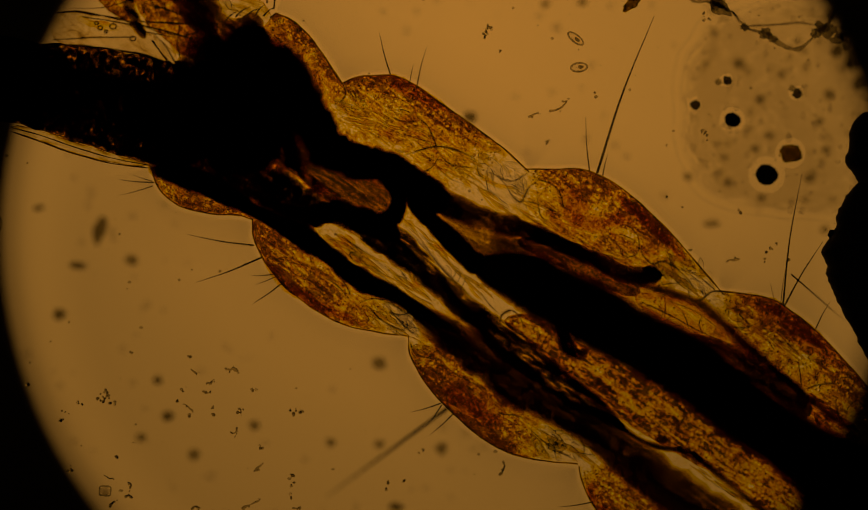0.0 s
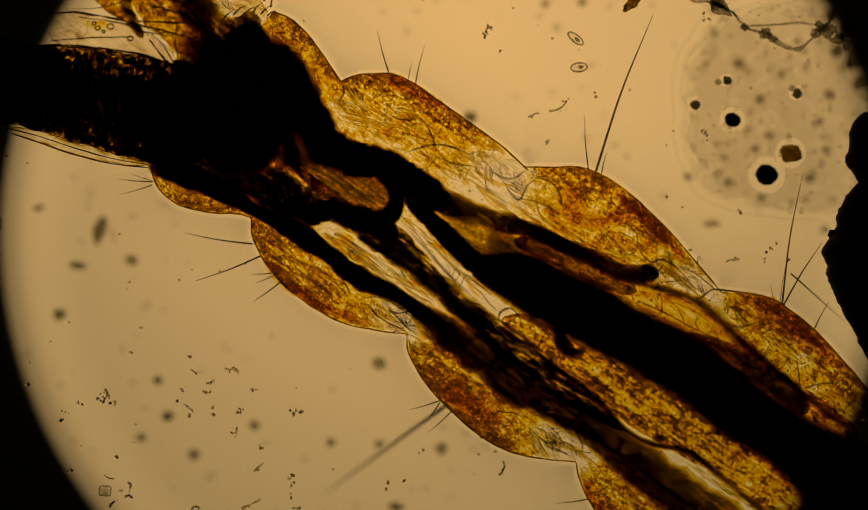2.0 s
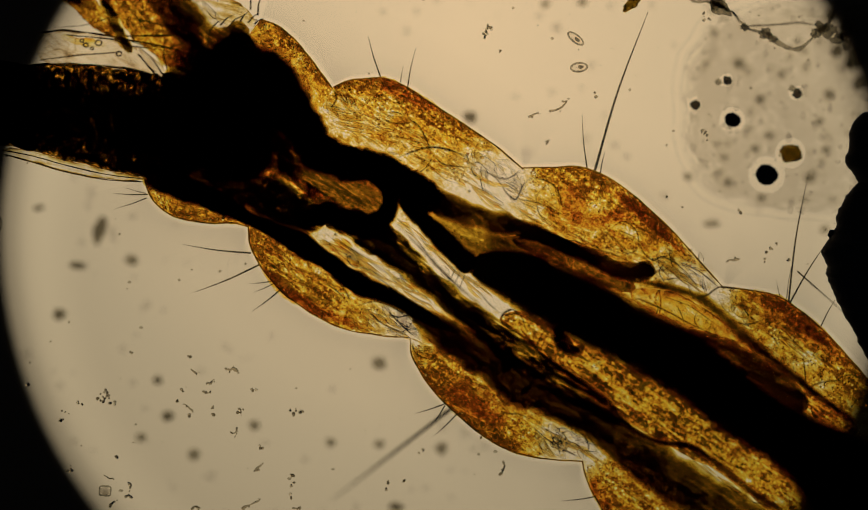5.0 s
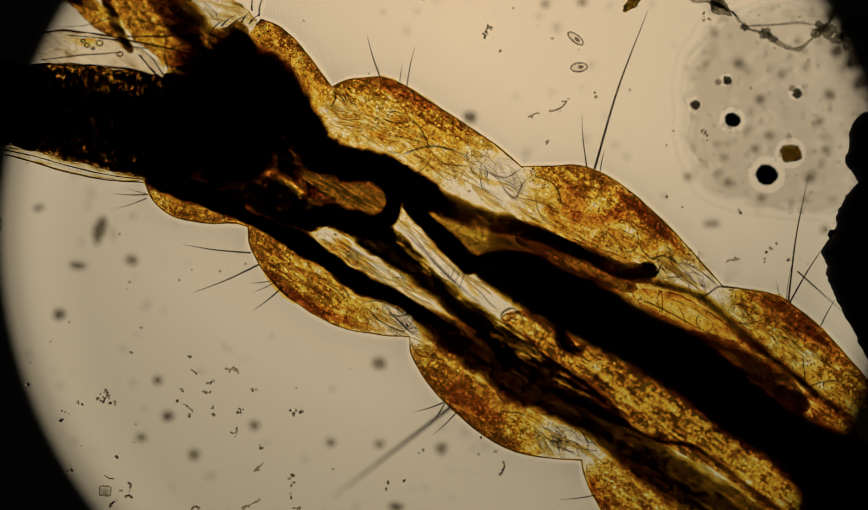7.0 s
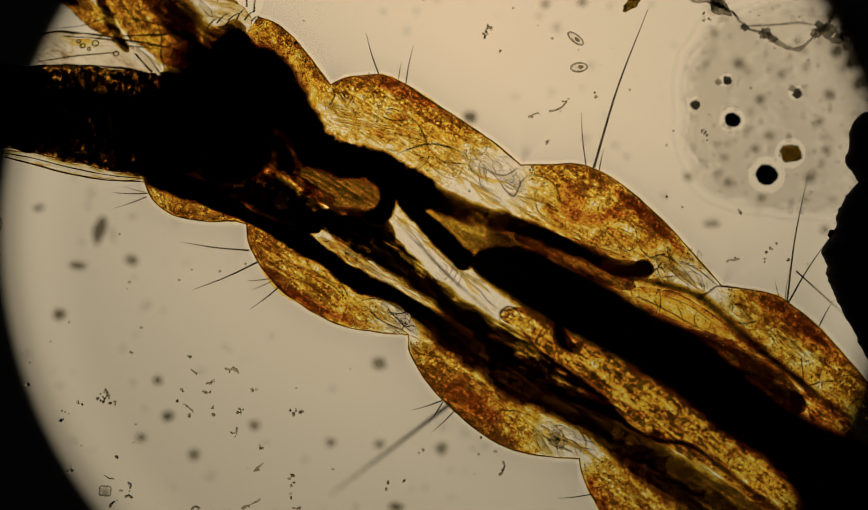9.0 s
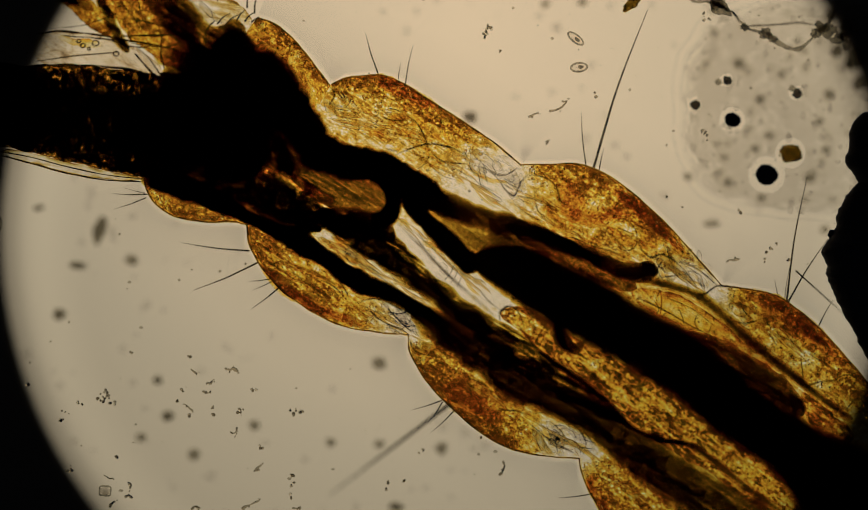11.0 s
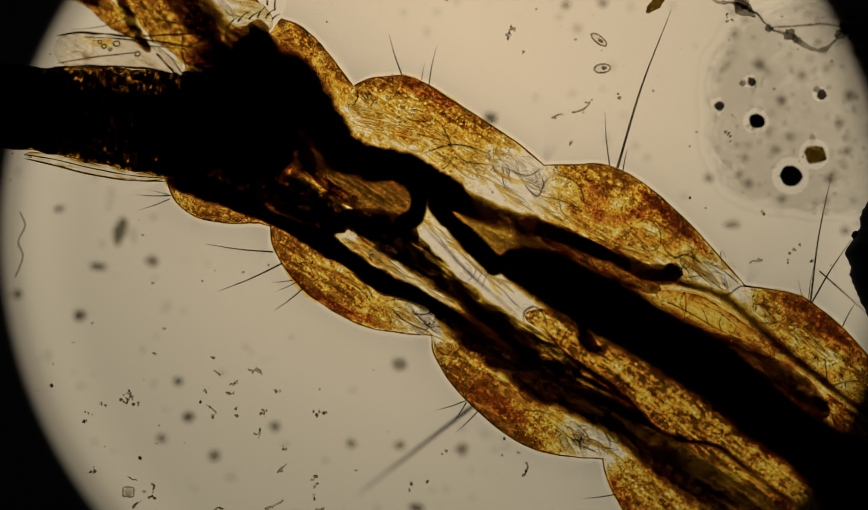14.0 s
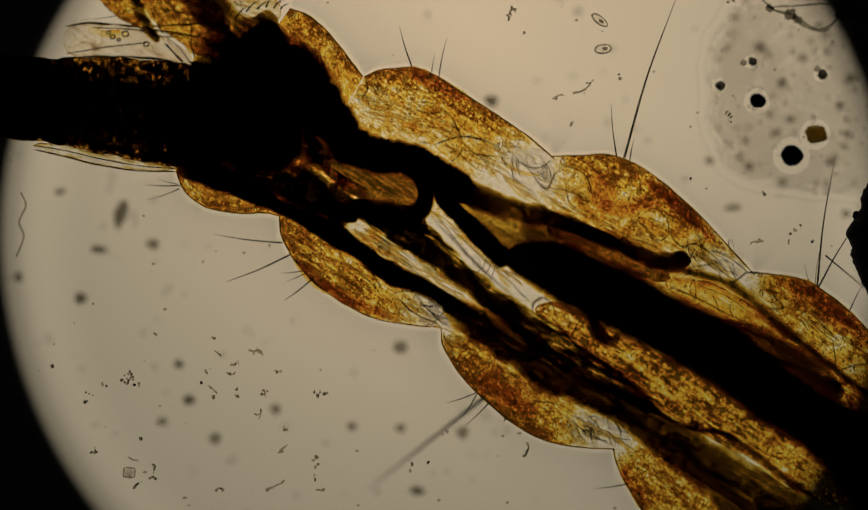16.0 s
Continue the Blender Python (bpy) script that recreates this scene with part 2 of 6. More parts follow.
lobe_inner = stain("inner_amber_lobe", LOBE, ((0, 0.35), (0.1, 0.56), (0.5, 0.6), (0.9, 0.56), (1, 0.35)), ((0, 1.4), (0.3, 1.25), (0.5, 1.02), (1, 0.95)), mottle=0.5, fine=0.3, fibres=0.7, grit=0.25)
gut_brown = stain("brown_gut_wall", LOBE, ((0, 0.1), (0.12, 0.55), (0.35, 0.82), (0.65, 0.86), (0.88, 0.72), (1, 0.2)), ((0, 0.5), (0.2, 0.9), (1, 1.1)), mottle=1.4, fine=0.8, fibres=0.6, grit=0.3)
rim_skin = stain("head_rim_skin", PEARLY, ((0, 0.6), (0.12, 0.3), (0.5, 0.22), (0.88, 0.35), (1, 0.6)), mottle=1.3, fine=1.0, fibres=0.8, solid=0.0, turn=-0.25)
shred = stain("golden_tatters", AMBER, ((0, 0.3), (0.2, 0.24), (0.6, 0.2), (0.85, 0.36), (1, 0.5)), ((0, 0.2), (0.3, 1), (0.7, 1), (1, 0.2)), mottle=1.2, fine=0.6, pearl=0.3)
haze = stain("brown_haze", INK, ((0, 0.0), (0.2, 0.2), (0.5, 0.3), (0.8, 0.2), (1, 0.0)), ((0, 0.2), (0.3, 0.7), (0.7, 1.3), (1, 1.6)), mottle=0.7, fine=0.4, fibres=0.3, grit=0.2)
sheath = stain("wrinkled_sheath", AMBER, ((0, 0.5), (0.1, 0.24), (0.9, 0.24), (1, 0.5)), mottle=0.9, fine=0.8, fibres=0.5, wrinkle=0.9, pearl=0.9)
pouch = stain("pale_pouch", AMBER, ((0, 0.6), (0.1, 0.42), (0.5, 0.34), (0.9, 0.46), (1, 0.65)), mottle=1.4, fine=1.4, fibres=0.5, wrinkle=0.9, pearl=0.3)
limb = stain("limb_tissue", AMBER, ((0, 0.7), (0.08, 0.48), (0.5, 0.52), (0.92, 0.46), (1, 0.65)), ((0, 0.9), (0.55, 1), (0.8, 1.2), (1, 1.5)), mottle=1.4, fine=1.2, fibres=0.6, blot=0.2, wrinkle=0.7, grit=0.7, most=0.96, turn=-0.95, pearl=0.6)
brown = stain("brown_tissue", INK, ((0, 0.0), (0.15, 0.28), (0.4, 0.46), (0.6, 0.5), (0.85, 0.34), (1, 0.0)), ((0, 0.5), (0.2, 1), (0.8, 1), (1, 0.6)), mottle=0.8, fine=0.5, fibres=0.6, wrinkle=0.1, grit=0.1)
pitch = stain("dark_contents", INK, ((0, 0.0), (0.06, 0.2), (0.15, 0.42), (0.3, 0.52), (0.5, 0.53), (0.7, 0.5), (0.85, 0.4), (0.94, 0.2), (1, 0.0)), ((0, 1), (0.5, 1), (0.62, 0.92), (1, 0.9)), mottle=0.7, fine=0.3, fibres=0.4, grit=0.15, run=0.09)
arch_wall = stain("dark_tube_wall", INK, ((0, 0.0), (0.06, 0.2), (0.14, 0.42), (0.3, 0.55), (0.5, 0.56), (0.7, 0.5), (0.86, 0.4), (0.94, 0.2), (1, 0.0)), ((0, 1.6), (0.2, 1.5), (0.4, 1), (0.75, 0.85), (1, 1)), mottle=0.9, fine=0.5, fibres=1.1, grit=0.15, run=0.06)
trunk_wall = stain("grey_tube_wall", INK, ((0, 0.0), (0.06, 0.2), (0.16, 0.42), (0.3, 0.6), (0.7, 0.6), (0.84, 0.42), (0.94, 0.2), (1, 0.0)), ((0, 1.6), (0.1, 1.4), (0.2, 0.95), (0.36, 0.82), (0.46, 1.05), (1, 1.15)), mottle=0.5, fine=0.4, fibres=0.4)
black = stain("black_contents", INK, SOFT, ((0, 0.1), (0.05, 1), (0.95, 1), (1, 0.1)), mottle=0.4, fine=0.4, base=-0.02)
dark_muscle = stain("dark_muscle", INK, ((0, 0.0), (0.12, 0.5), (0.3, 0.62), (0.7, 0.64), (0.88, 0.4), (1, 0.0)), ((0, 0.6), (0.15, 1), (0.8, 0.95), (1, 0.3)), mottle=1.0, fine=0.6, fibres=0.35, grit=0.4)
# creases and folds of the skin, their dark refraction lines put into the stain
crease_line = stain("crease", CREASED, ((0, 0.0), (0.3, 0.3), (0.5, 0.5), (0.7, 0.3), (1, 0.0)), ((0, 0), (0.3, 1), (0.7, 1), (1, 0)), mottle=1.0, fine=0.6)
fold_line = stain("skin_fold", CREASED, ((0, 0.0), (0.25, 0.35), (0.5, 0.85), (0.75, 0.35), (1, 0.0)), ((0, 0.1), (0.2, 1), (0.8, 1), (1, 0.1)), mottle=1.0, fine=0.7)
thread_dark = stain("air_tube_wall", INK, ((0, 0.0), (0.3, 0.32), (0.5, 0.5), (0.7, 0.32), (1, 0.0)), ((0, 0.3), (0.1, 1), (0.9, 1), (1, 0.5)), mottle=0.9, fine=0.5)
HORN = ((0.0, (0.98, 0.98, 0.9)), (0.14, (0.80, 0.62, 0.10)), (0.28, (0.50, 0.335, 0.003)), (0.45, (0.2, 0.12, 0.002)), (0.62, (0.03, 0.018, 0.001)), (1.0, (0.001, 0.001, 0.001)))
# blackest at its outer end: shade of the field edge put into the stain
head_skin = stain("head_skin", HORN, ((0, 0.15), (0.05, 0.56), (0.2, 0.62), (0.33, 0.8), (0.68, 0.85), (0.8, 0.5), (0.95, 0.38), (1, 0.3)),
                  ((0, 3.0), (0.5, 1.8), (0.55, 1.15), (0.66, 1.1), (0.78, 1.5), (1, 2.0)), mottle=0.6, fine=0.7, fibres=1.2, grit=0.3, turn=1.42, run=0.02, size=0.8)
rust = stain("rusty_pigment", RUST, ((0, 0.0), (0.25, 0.36), (0.5, 0.6), (0.75, 0.36), (1, 0.0)), ((0, 0), (0.25, 1), (0.75, 1), (1, 0)), mottle=1.6, fine=1.0, cells=0.2, grit=0.4)
clear = stain("clear_membrane", GLASSY, ((0, 0.65), (0.12, 0.4), (0.88, 0.4), (1, 0.65)), mottle=0.9, fine=0.6, fibres=0.5, wrinkle=0.5, solid=0.0)
# folded clear film; its darker edges paint the refraction at the fold
film_fold = stain("folded_film", CREASED, ((0, 0.42), (0.05, 0.3), (0.12, 0.12), (0.45, 0.04), (0.88, 0.1), (0.95, 0.24), (1, 0.36)), mottle=1.2, fine=0.5, wrinkle=0.3, solid=0.0)
# cuticle whose dark tone also stands in for the outline's refraction edge
cuticle_shade = stain("cuticle_shade", UMBER, ((0, 0.3), (1, 0.3)), mottle=1.2, fine=0.8)
wall_line = stain("membrane_edge", UMBER, ((0, 0.55), (1, 0.55)), mottle=0.9, fine=0.6)
bristle = stain("bristle", DUST, ((0, 0.95), (0.5, 0.68), (1, 0.95)), mottle=0.2, fine=0.2)
# sheet that dims its surroundings so a bright halo shows along the flank
edge_halo = stain("flank_halo_sheet", ((0, (1.0, 1.0, 1.0)), (1, (0.84, 0.845, 0.85))), ((0, 0.0), (0.04, 0.0), (0.09, 0.75), (0.14, 0.7), (0.4, 0.3), (1, 0.0)), ((0, 0), (0.08, 1), (0.92, 1), (1, 0)), mottle=0.2, fine=0.1, solid=0.0)

speck_dark = stain("dark_grain", DUST, ((0, 0.62), (1, 0.62)), mottle=0.5, fine=0.5)
speck_umber = stain("umber_grain", UMBER, ((0, 0.4), (1, 0.4)), mottle=1.2, fine=0.9, grit=0.4)
speck_bead = refracting("clear_brown_crumbs", (0.96, 0.95, 0.9), (0.5, 0.47, 0.38), 1.24)
oil_gold = refracting("golden_oil_drop", (0.995, 0.985, 0.9), (0.95, 0.83, 0.35), 1.38)
oil_deep = refracting("deep_amber_drop", (0.98, 0.9, 0.45), (0.75, 0.53, 0.05), 1.42)
skin_clear = refracting("clear_wet_skin", (0.995, 0.99, 0.98), (0.93, 0.92, 0.9), 1.18)
fibre_clear = refracting("clear_muscle_fibre", (0.99, 0.97, 0.85), (0.92, 0.82, 0.4), 1.22)
speck_black = stain("black_grain", DUST, ((0, 0.9), (1, 0.9)), mottle=0.6, fine=0.5)
speck_brown = stain("brown_grain", DUST, ((0, 0.5), (1, 0.5)), mottle=0.8, fine=0.6)
speck_faint = stain("faint_grain", DUST, ((0, 0.34), (1, 0.34)), mottle=0.4, fine=0.3)
speck_pale = stain("pale_grain", ((0, (0.99, 0.99, 0.99)), (1, (0.86, 0.855, 0.85))), ((0, 0.45), (1, 0.45)), mottle=0.8, fine=0.4, solid=0.0)
speck_grey = stain("grey_grain", DUST, ((0, 0.5), (1, 0.5)), mottle=0.7, fine=0.6)
# bright rim line and bright halos round the grains are painted by weaker stain
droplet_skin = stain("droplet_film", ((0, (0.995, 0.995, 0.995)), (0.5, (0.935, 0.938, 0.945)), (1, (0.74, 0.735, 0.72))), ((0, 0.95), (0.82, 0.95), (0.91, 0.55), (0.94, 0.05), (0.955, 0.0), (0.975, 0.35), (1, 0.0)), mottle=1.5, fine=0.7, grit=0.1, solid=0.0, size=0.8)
black_metal = opaque("blackened_metal", (0.003, 0.003, 0.003), (0.006, 0.006, 0.006), 12, 0.9)
soot = opaque("opaque_lump", (0.003, 0.003, 0.003), (0.012, 0.010, 0.008), 30, 0.9)


def slide_glass():
    mat = bpy.data.materials.new("slide_glass")
    mat.use_nodes = True
    tree = mat.node_tree
    tree.nodes.clear()
    clear_glass = tree.nodes.new("ShaderNodeBsdfTransparent")
    clear_glass.inputs[0].default_value = (0.985, 0.99, 0.985, 1)
    gloss = tree.nodes.new("ShaderNodeBsdfGlossy")
    gloss.inputs["Roughness"].default_value = 0.03
    mix = tree.nodes.new("ShaderNodeMixShader")
    fres = tree.nodes.new("ShaderNodeFresnel")
    fres.inputs[0].default_value = 1.12
    tree.links.new(fres.outputs[0], mix.inputs[0])
    tree.links.new(clear_glass.outputs[0], mix.inputs[1])
    tree.links.new(gloss.outputs[0], mix.inputs[2])
    out = tree.nodes.new("ShaderNodeOutputMaterial")
    tree.links.new(mix.outputs[0], out.inputs[0])
    return mat


def lamp_glow():
    """The frosted lamp glass: warm white, a little stronger towards one side. The field edge's bright band and dark
    falloff are painted into its rim.
    """
    mat = bpy.data.materials.new("lamp_glow")
    mat.use_nodes = True
    tree = mat.node_tree
    tree.nodes.clear()
    place = tree.nodes.new("ShaderNodeTexCoord").outputs["Object"]

    def distance(centre):
        d = tree.nodes.new("ShaderNodeVectorMath")
        d.operation = "DISTANCE"
        d.inputs[1].default_value = centre
        tree.links.new(place, d.inputs[0])
        return d.outputs["Value"]

    colour = ramp(tree, ((0, (0.872, 0.527, 0.218)), (0.3, (0.73, 0.455, 0.191)), (0.6, (0.489, 0.321, 0.141)), (1, (0.27, 0.182, 0.080))),
                  calc(tree, "MULTIPLY", distance((0.05, 0.5, 0)), 0.58))
    rim = ramp(tree, ((0.0, 0.5), (0.8, 0.5), (0.88, 0.58), (0.915, 0.55), (0.95, 0.34), (1.0, 0.1)), calc(tree, "DIVIDE", distance((0, 0, 0)), LAMP_RADIUS))
    glow = tree.nodes.new("ShaderNodeEmission")
    tree.links.new(colour, glow.inputs[0])
    tree.links.new(calc(tree, "MULTIPLY", rim, 2.1), glow.inputs[1])
    out = tree.nodes.new("ShaderNodeOutputMaterial")
    tree.links.new(glow.outputs[0], out.inputs[0])
    return mat


# ---- the microscope under the specimen ----
STOP_Z, FIELD = -0.95, 803
LAMP_RADIUS = FIELD / 1000 * (HEIGHT - STOP_Z) / HEIGHT * 1.06


def disc_ring(inner, outer, z0, z1, n=192, lip=0.0):
    """A flat ring with thickness and a chamfered inner lip, round the field's centre."""
    profile = [(inner + lip, z0), (outer, z0), (outer, z1), (inner + lip, z1), (inner, z1 - (z1 - z0) * 0.3), (inner, z0 + (z1 - z0) * 0.3)]
    loops = [[Vector((r * math.cos(2 * math.pi * i / n), r * math.sin(2 * math.pi * i / n), z)) for r, z in profile] for i in range(n)]
    m, verts, faces = len(profile), [v for loop in loops for v in loop], []
    for i in range(n):
        for j in range(m):
            a, b = i * m + j, i * m + (j + 1) % m
            faces.append((a, b, (b + m) % (n * m), (a + m) % (n * m)))
    return verts, faces


centre = at(805, 425, STOP_Z)
field_stop = new("field_diaphragm", mesh("field_diaphragm", *disc_ring(FIELD / 1000 * (HEIGHT - STOP_Z) / HEIGHT, 3.2, -0.03, 0.03, lip=0.01), black_metal))
field_stop.location = centre
tagged(field_stop, "matt black metal field diaphragm with a round opening", "diaphragm", kind="thing")

lamp = new("microscope_lamp", None)
lamp.location = (centre.x, centre.y, STOP_Z - 0.16)
tagged(lamp, "round warm-white frosted microscope lamp below the slide", "lamp", kind="thing")
n_lamp = 96
lamp_verts = [(LAMP_RADIUS * math.cos(2 * math.pi * i / n_lamp), LAMP_RADIUS * math.sin(2 * math.pi * i / n_lamp), z) for z in (0.0, -0.04) for i in range(n_lamp)]
lamp_faces = [tuple(range(n_lamp)), tuple(range(2 * n_lamp - 1, n_lamp - 1, -1))] + [(i, n_lamp + i, n_lamp + (i + 1) % n_lamp, (i + 1) % n_lamp) for i in range(n_lamp)]
part("lamp_glass", mesh("lamp_glass", lamp_verts, lamp_faces, lamp_glow(), smooth=False), lamp, "frosted glowing glass disc")
part("lamp_housing", mesh("lamp_housing", *disc_ring(LAMP_RADIUS + 0.004, LAMP_RADIUS + 0.25, -0.3, 0.05, 96, 0.01), black_metal), lamp, "black metal housing ring")

SLIDE_TOP, SLIDE_BOTTOM = -0.055, -0.6
stage_things = []


def rests(ob):
    """Things on the slide ride with it when the stage is moved."""
    stage_things.append(ob)
    return ob


def glass_slide():
    bm = bmesh.new()
    bmesh.ops.create_cube(bm, size=1, matrix=Matrix.Translation((0, 0, (SLIDE_TOP + SLIDE_BOTTOM) / 2)) @ Matrix.Diagonal((5.2, 3.0, SLIDE_TOP - SLIDE_BOTTOM, 1)))
    bmesh.ops.bevel(bm, geom=bm.edges[:], offset=0.012, segments=2, affect="EDGES")
    me = bpy.data.meshes.new("glass_slide")
    bm.to_mesh(me)
    bm.free()
    me.materials.append(slide_glass())
    return rests(tagged(new("glass_slide", me), "clear glass microscope slide carrying the larva", "slide", kind="thing"))


glass_slide()

# ---- the larva ----
BODY_Z = 0.025
larva = tagged(new("insect_larva"), "translucent amber segmented insect larva with black gut and bristles", "larva", kind="thing")


def segment(upper, lower, material, label, thick=0.05, seed=0.0, n=44, around=30):
    """One body ring between two bowed sides; each side is (start, end, swell)."""
    top = edge_line(*upper, 1, n, seed)
    low = edge_line(*lower, -1, n, seed + 7)
    loops, uvs = [], []
    for i in range(n + 1):
        s = i / n
        t = thick * (0.62 + 0.38 * math.sin(math.pi * min(max(s, 0.02), 0.98)) ** 0.6)
        mid, half = (top[i] + low[i]) / 2, (top[i] - low[i]) / 2
        loop, uv = [], []
        for j in range(around):
            a = 2 * math.pi * j / around
            p = mid + half * math.cos(a)
            bump = 0.004 * noise.noise(Vector((p[0] * 0.02, p[1] * 0.02, seed)))
            loop.append(at(p[0], p[1], BODY_Z + math.sin(a) * t + bump * math.sin(a)))
            uv.append((s, 0.5 + 0.5 * math.cos(a)))
        loops.append(loop)
        uvs.append(uv)
    verts, faces, flat = rings(loops, uvs)
    ob = part("segment", mesh("segment", verts, faces, material, flat), larva, label)
    for line, out in ((top, 1), (low, -1)):
        # added halo strip: clear at the skin, dimmed just outside, fading outwards
        film, spread = [], (1.0, 4, 7, 11, 18, 30, 48, 75, 110)
        for i, p in enumerate(line):
            d = line[min(i + 1, n)] - line[max(i - 1, 0)]
            d = np.array([d[1], -d[0]]) / max(np.hypot(*d), 1e-6) * out
            film += [at(*(p + d * r), BODY_Z - 0.05 * (r / 110) ** 0.5) for r in spread]
        m = len(spread)
        part("edge_halo", mesh("edge_halo", film, [(i * m + j, i * m + j + 1, (i + 1) * m + j + 1, (i + 1) * m + j) for i in range(n) for j in range(m - 1)],
                              edge_halo, [(i / n, r / 110) for i in range(n + 1) for r in spread]), ob, "added sheet painting a bright halo along the flank")
        # dark refraction outline of the flank, built as a tube on the cuticle
        path = [(p[0], p[1], 1.35) for p in line[::2]]
        tube("cuticle_shade_edge", path, BODY_Z, cuticle_shade, ob, "thin cuticle drawn with the flank's dark refraction edge", n=60, sides=6, rough=0.5)
    return ob


SIDES = {
    "front": (((470, 35), (601, 160), (4, 10, 14, 16, 16, 13, 9, 4)), ((262, 325), (450, 410), (13, 25, 33, 38, 38, 31, 21, 6))),
    "second": (((600, 157), (944, 304), (20, 36, 51, 54, 47, 38, 29, 18)), ((448, 409), (741, 609), (22, 38, 51, 61, 65, 63, 54, 30))),
    "third": (((942, 302), (1308, 520), (14, 33, 54, 64, 64, 54, 40, 20)), ((740, 607), (1052, 832), (23, 37, 50, 59, 65, 67, 60, 35))),
    "rear": (((1306, 518), (1660, 785), (13, 30, 46, 49, 47, 36, 22, 7)), ((1050, 830), (1330, 1090), (14, 28, 38, 49, 57, 58, 52, 34))),
}
front = segment(*SIDES["front"], tissue_front, "amber mottled front body ring", seed=3.1)
second = segment(*SIDES["second"], tissue, "amber body ring with clear middle", seed=11.3)
third = segment(*SIDES["third"], tissue_rear, "amber body ring with reddish flank", seed=23.9)
rear = segment(*SIDES["rear"], tissue_end, "amber rear body ring", seed=31.7)

head = tube("head", [(-300, 140, 62), (-190, 152, 66), (-90, 168, 70), (0, 186, 76), (60, 192, 78), (150, 206, 88), (260, 224, 93), (340, 234, 98), (400, 235, 98)], BODY_Z, head_skin, larva,
            "near-black head capsule with brown streaks", flat=0.75, n=40, sides=28, rough=0.04)
tube("head_rim", [(5, 271, 7), (60, 283, 9), (120, 300, 10), (190, 316, 8), (262, 325, 4)], BODY_Z, rim_skin, head, "clear rim of the head shield", rough=0.15)
for lift, width in ((-0.2, 1.0), (1, 1.3)):
    tube("rim_line", [(5, 272 + 6 * lift, width), (60, 284 + 9 * lift, width), (120, 301 + 10 * lift, width), (190, 317 + 8 * lift, width), (262, 326 + 4 * lift, width)],
         BODY_Z + 0.004, wall_line, head, n=30, sides=6, rough=0.4)

# mouthparts over the head: a clear flap and brown limbs
tube("clear_flap", [(66, 88, 28), (110, 86, 31), (180, 94, 28), (250, 110, 20), (300, 134, 7)], 0.08, clear, head, "clear mouth flap with fine lines", flat=0.3, n=24, sides=20)
tube("flap_tissue", [(112, 66, 3), (140, 72, 7), (165, 80, 7), (196, 80, 3)], 0.09, shred, head, "golden granular tissue in the flap", n=20, sides=10, rough=0.6)
for line, width in ((((70, 60), (120, 55), (200, 66), (262, 79), (312, 89), (345, 101)), 1.8), (((120, 63), (190, 70), (250, 76)), 1.3), (((226, 66), (300, 66), (372, 62)), 1.8),
                    (((70, 109), (140, 101), (222, 95)), 1.2), (((60, 116), (160, 118), (230, 126), (300, 142)), 2.2), (((200, 70), (240, 84), (300, 92)), 1.3), (((252, 37), (280, 44), (300, 49)), 1.6),
                    (((300, 66), (298, 100), (304, 130)), 1.4), (((310, 88), (330, 80), (352, 62)), 1.2), (((250, 98), (268, 118), (282, 136)), 2.4)):
    tube("flap_line", [(u, v, width * (0.6 if k in (0, len(line) - 1) else 1)) for k, (u, v) in enumerate(line)], 0.1, wall_line, head, n=30, sides=6, rough=0.6)
tube("fore_limb", [(112, -36, 22), (150, 4, 20), (180, 36, 17), (208, 66, 7)], 0.14, limb, head, "slender mottled brown fore limb", flat=0.5, n=30, sides=18, rough=0.12, seed=31)
tube("limb_edge", [(188, -10, 10), (205, 34, 11), (222, 70, 11), (240, 96, 6)], 0.13, brown, head, n=24, sides=10, rough=0.3)
tube("limb_blade", [(250, 86, 3), (272, 112, 7), (296, 140, 3)], 0.115, skin_clear, head, "clear blade of the limb", n=20, sides=10)
tube("mouth_limb", [(196, -64, 52), (238, -18, 54), (276, 28, 52), (316, 72, 48), (360, 114, 44)], 0.12, limb, head, "mottled brown mouth limb", flat=0.5, n=30, sides=20, rough=0.1, seed=5)
tube("limb_cell", [(212, 26, 1.4), (220, 14, 1.6), (234, 14, 1.6), (240, 26, 1.6), (230, 36, 1.6), (216, 33, 1.4)], 0.13, fold_line, head, n=30, sides=7, blunt=False)
tube("limb_muscle", [(290, -40, 32), (312, 8, 36), (340, 58, 40), (392, 120, 60)], 0.15, brown, head, "dark muscle in the mouth limb", flat=0.6, n=24, sides=14, rough=0.25, seed=2)
tube("limb_haze", [(284, 104, 10), (325, 108, 22), (380, 96, 26)], 0.2, haze, head, "brown haze at the root of the limb", n=20, sides=12, rough=0.3)
tube("neck_muscle", [(292, 172, 14), (330, 152, 34), (375, 128, 46), (420, 100, 50)], 0.06, pitch, head, "dark muscle under the mouth limb", flat=0.5, n=24, sides=14, rough=0.2, seed=17)
tube("jaw", [(40, -70, 44), (90, -40, 36), (130, -10, 18), (150, 10, 6)], 0.2, pitch, head, "dark jaw beside the mouth limb", flat=0.5, n=24, sides=14, rough=0.15)
tube("limb_sheath", [(330, -40, 26), (372, 2, 30), (415, 34, 32), (462, 60, 24)], 0.06, rim_skin, head, "pale wrinkled sheath of the limb", n=20, sides=12, rough=0.1)

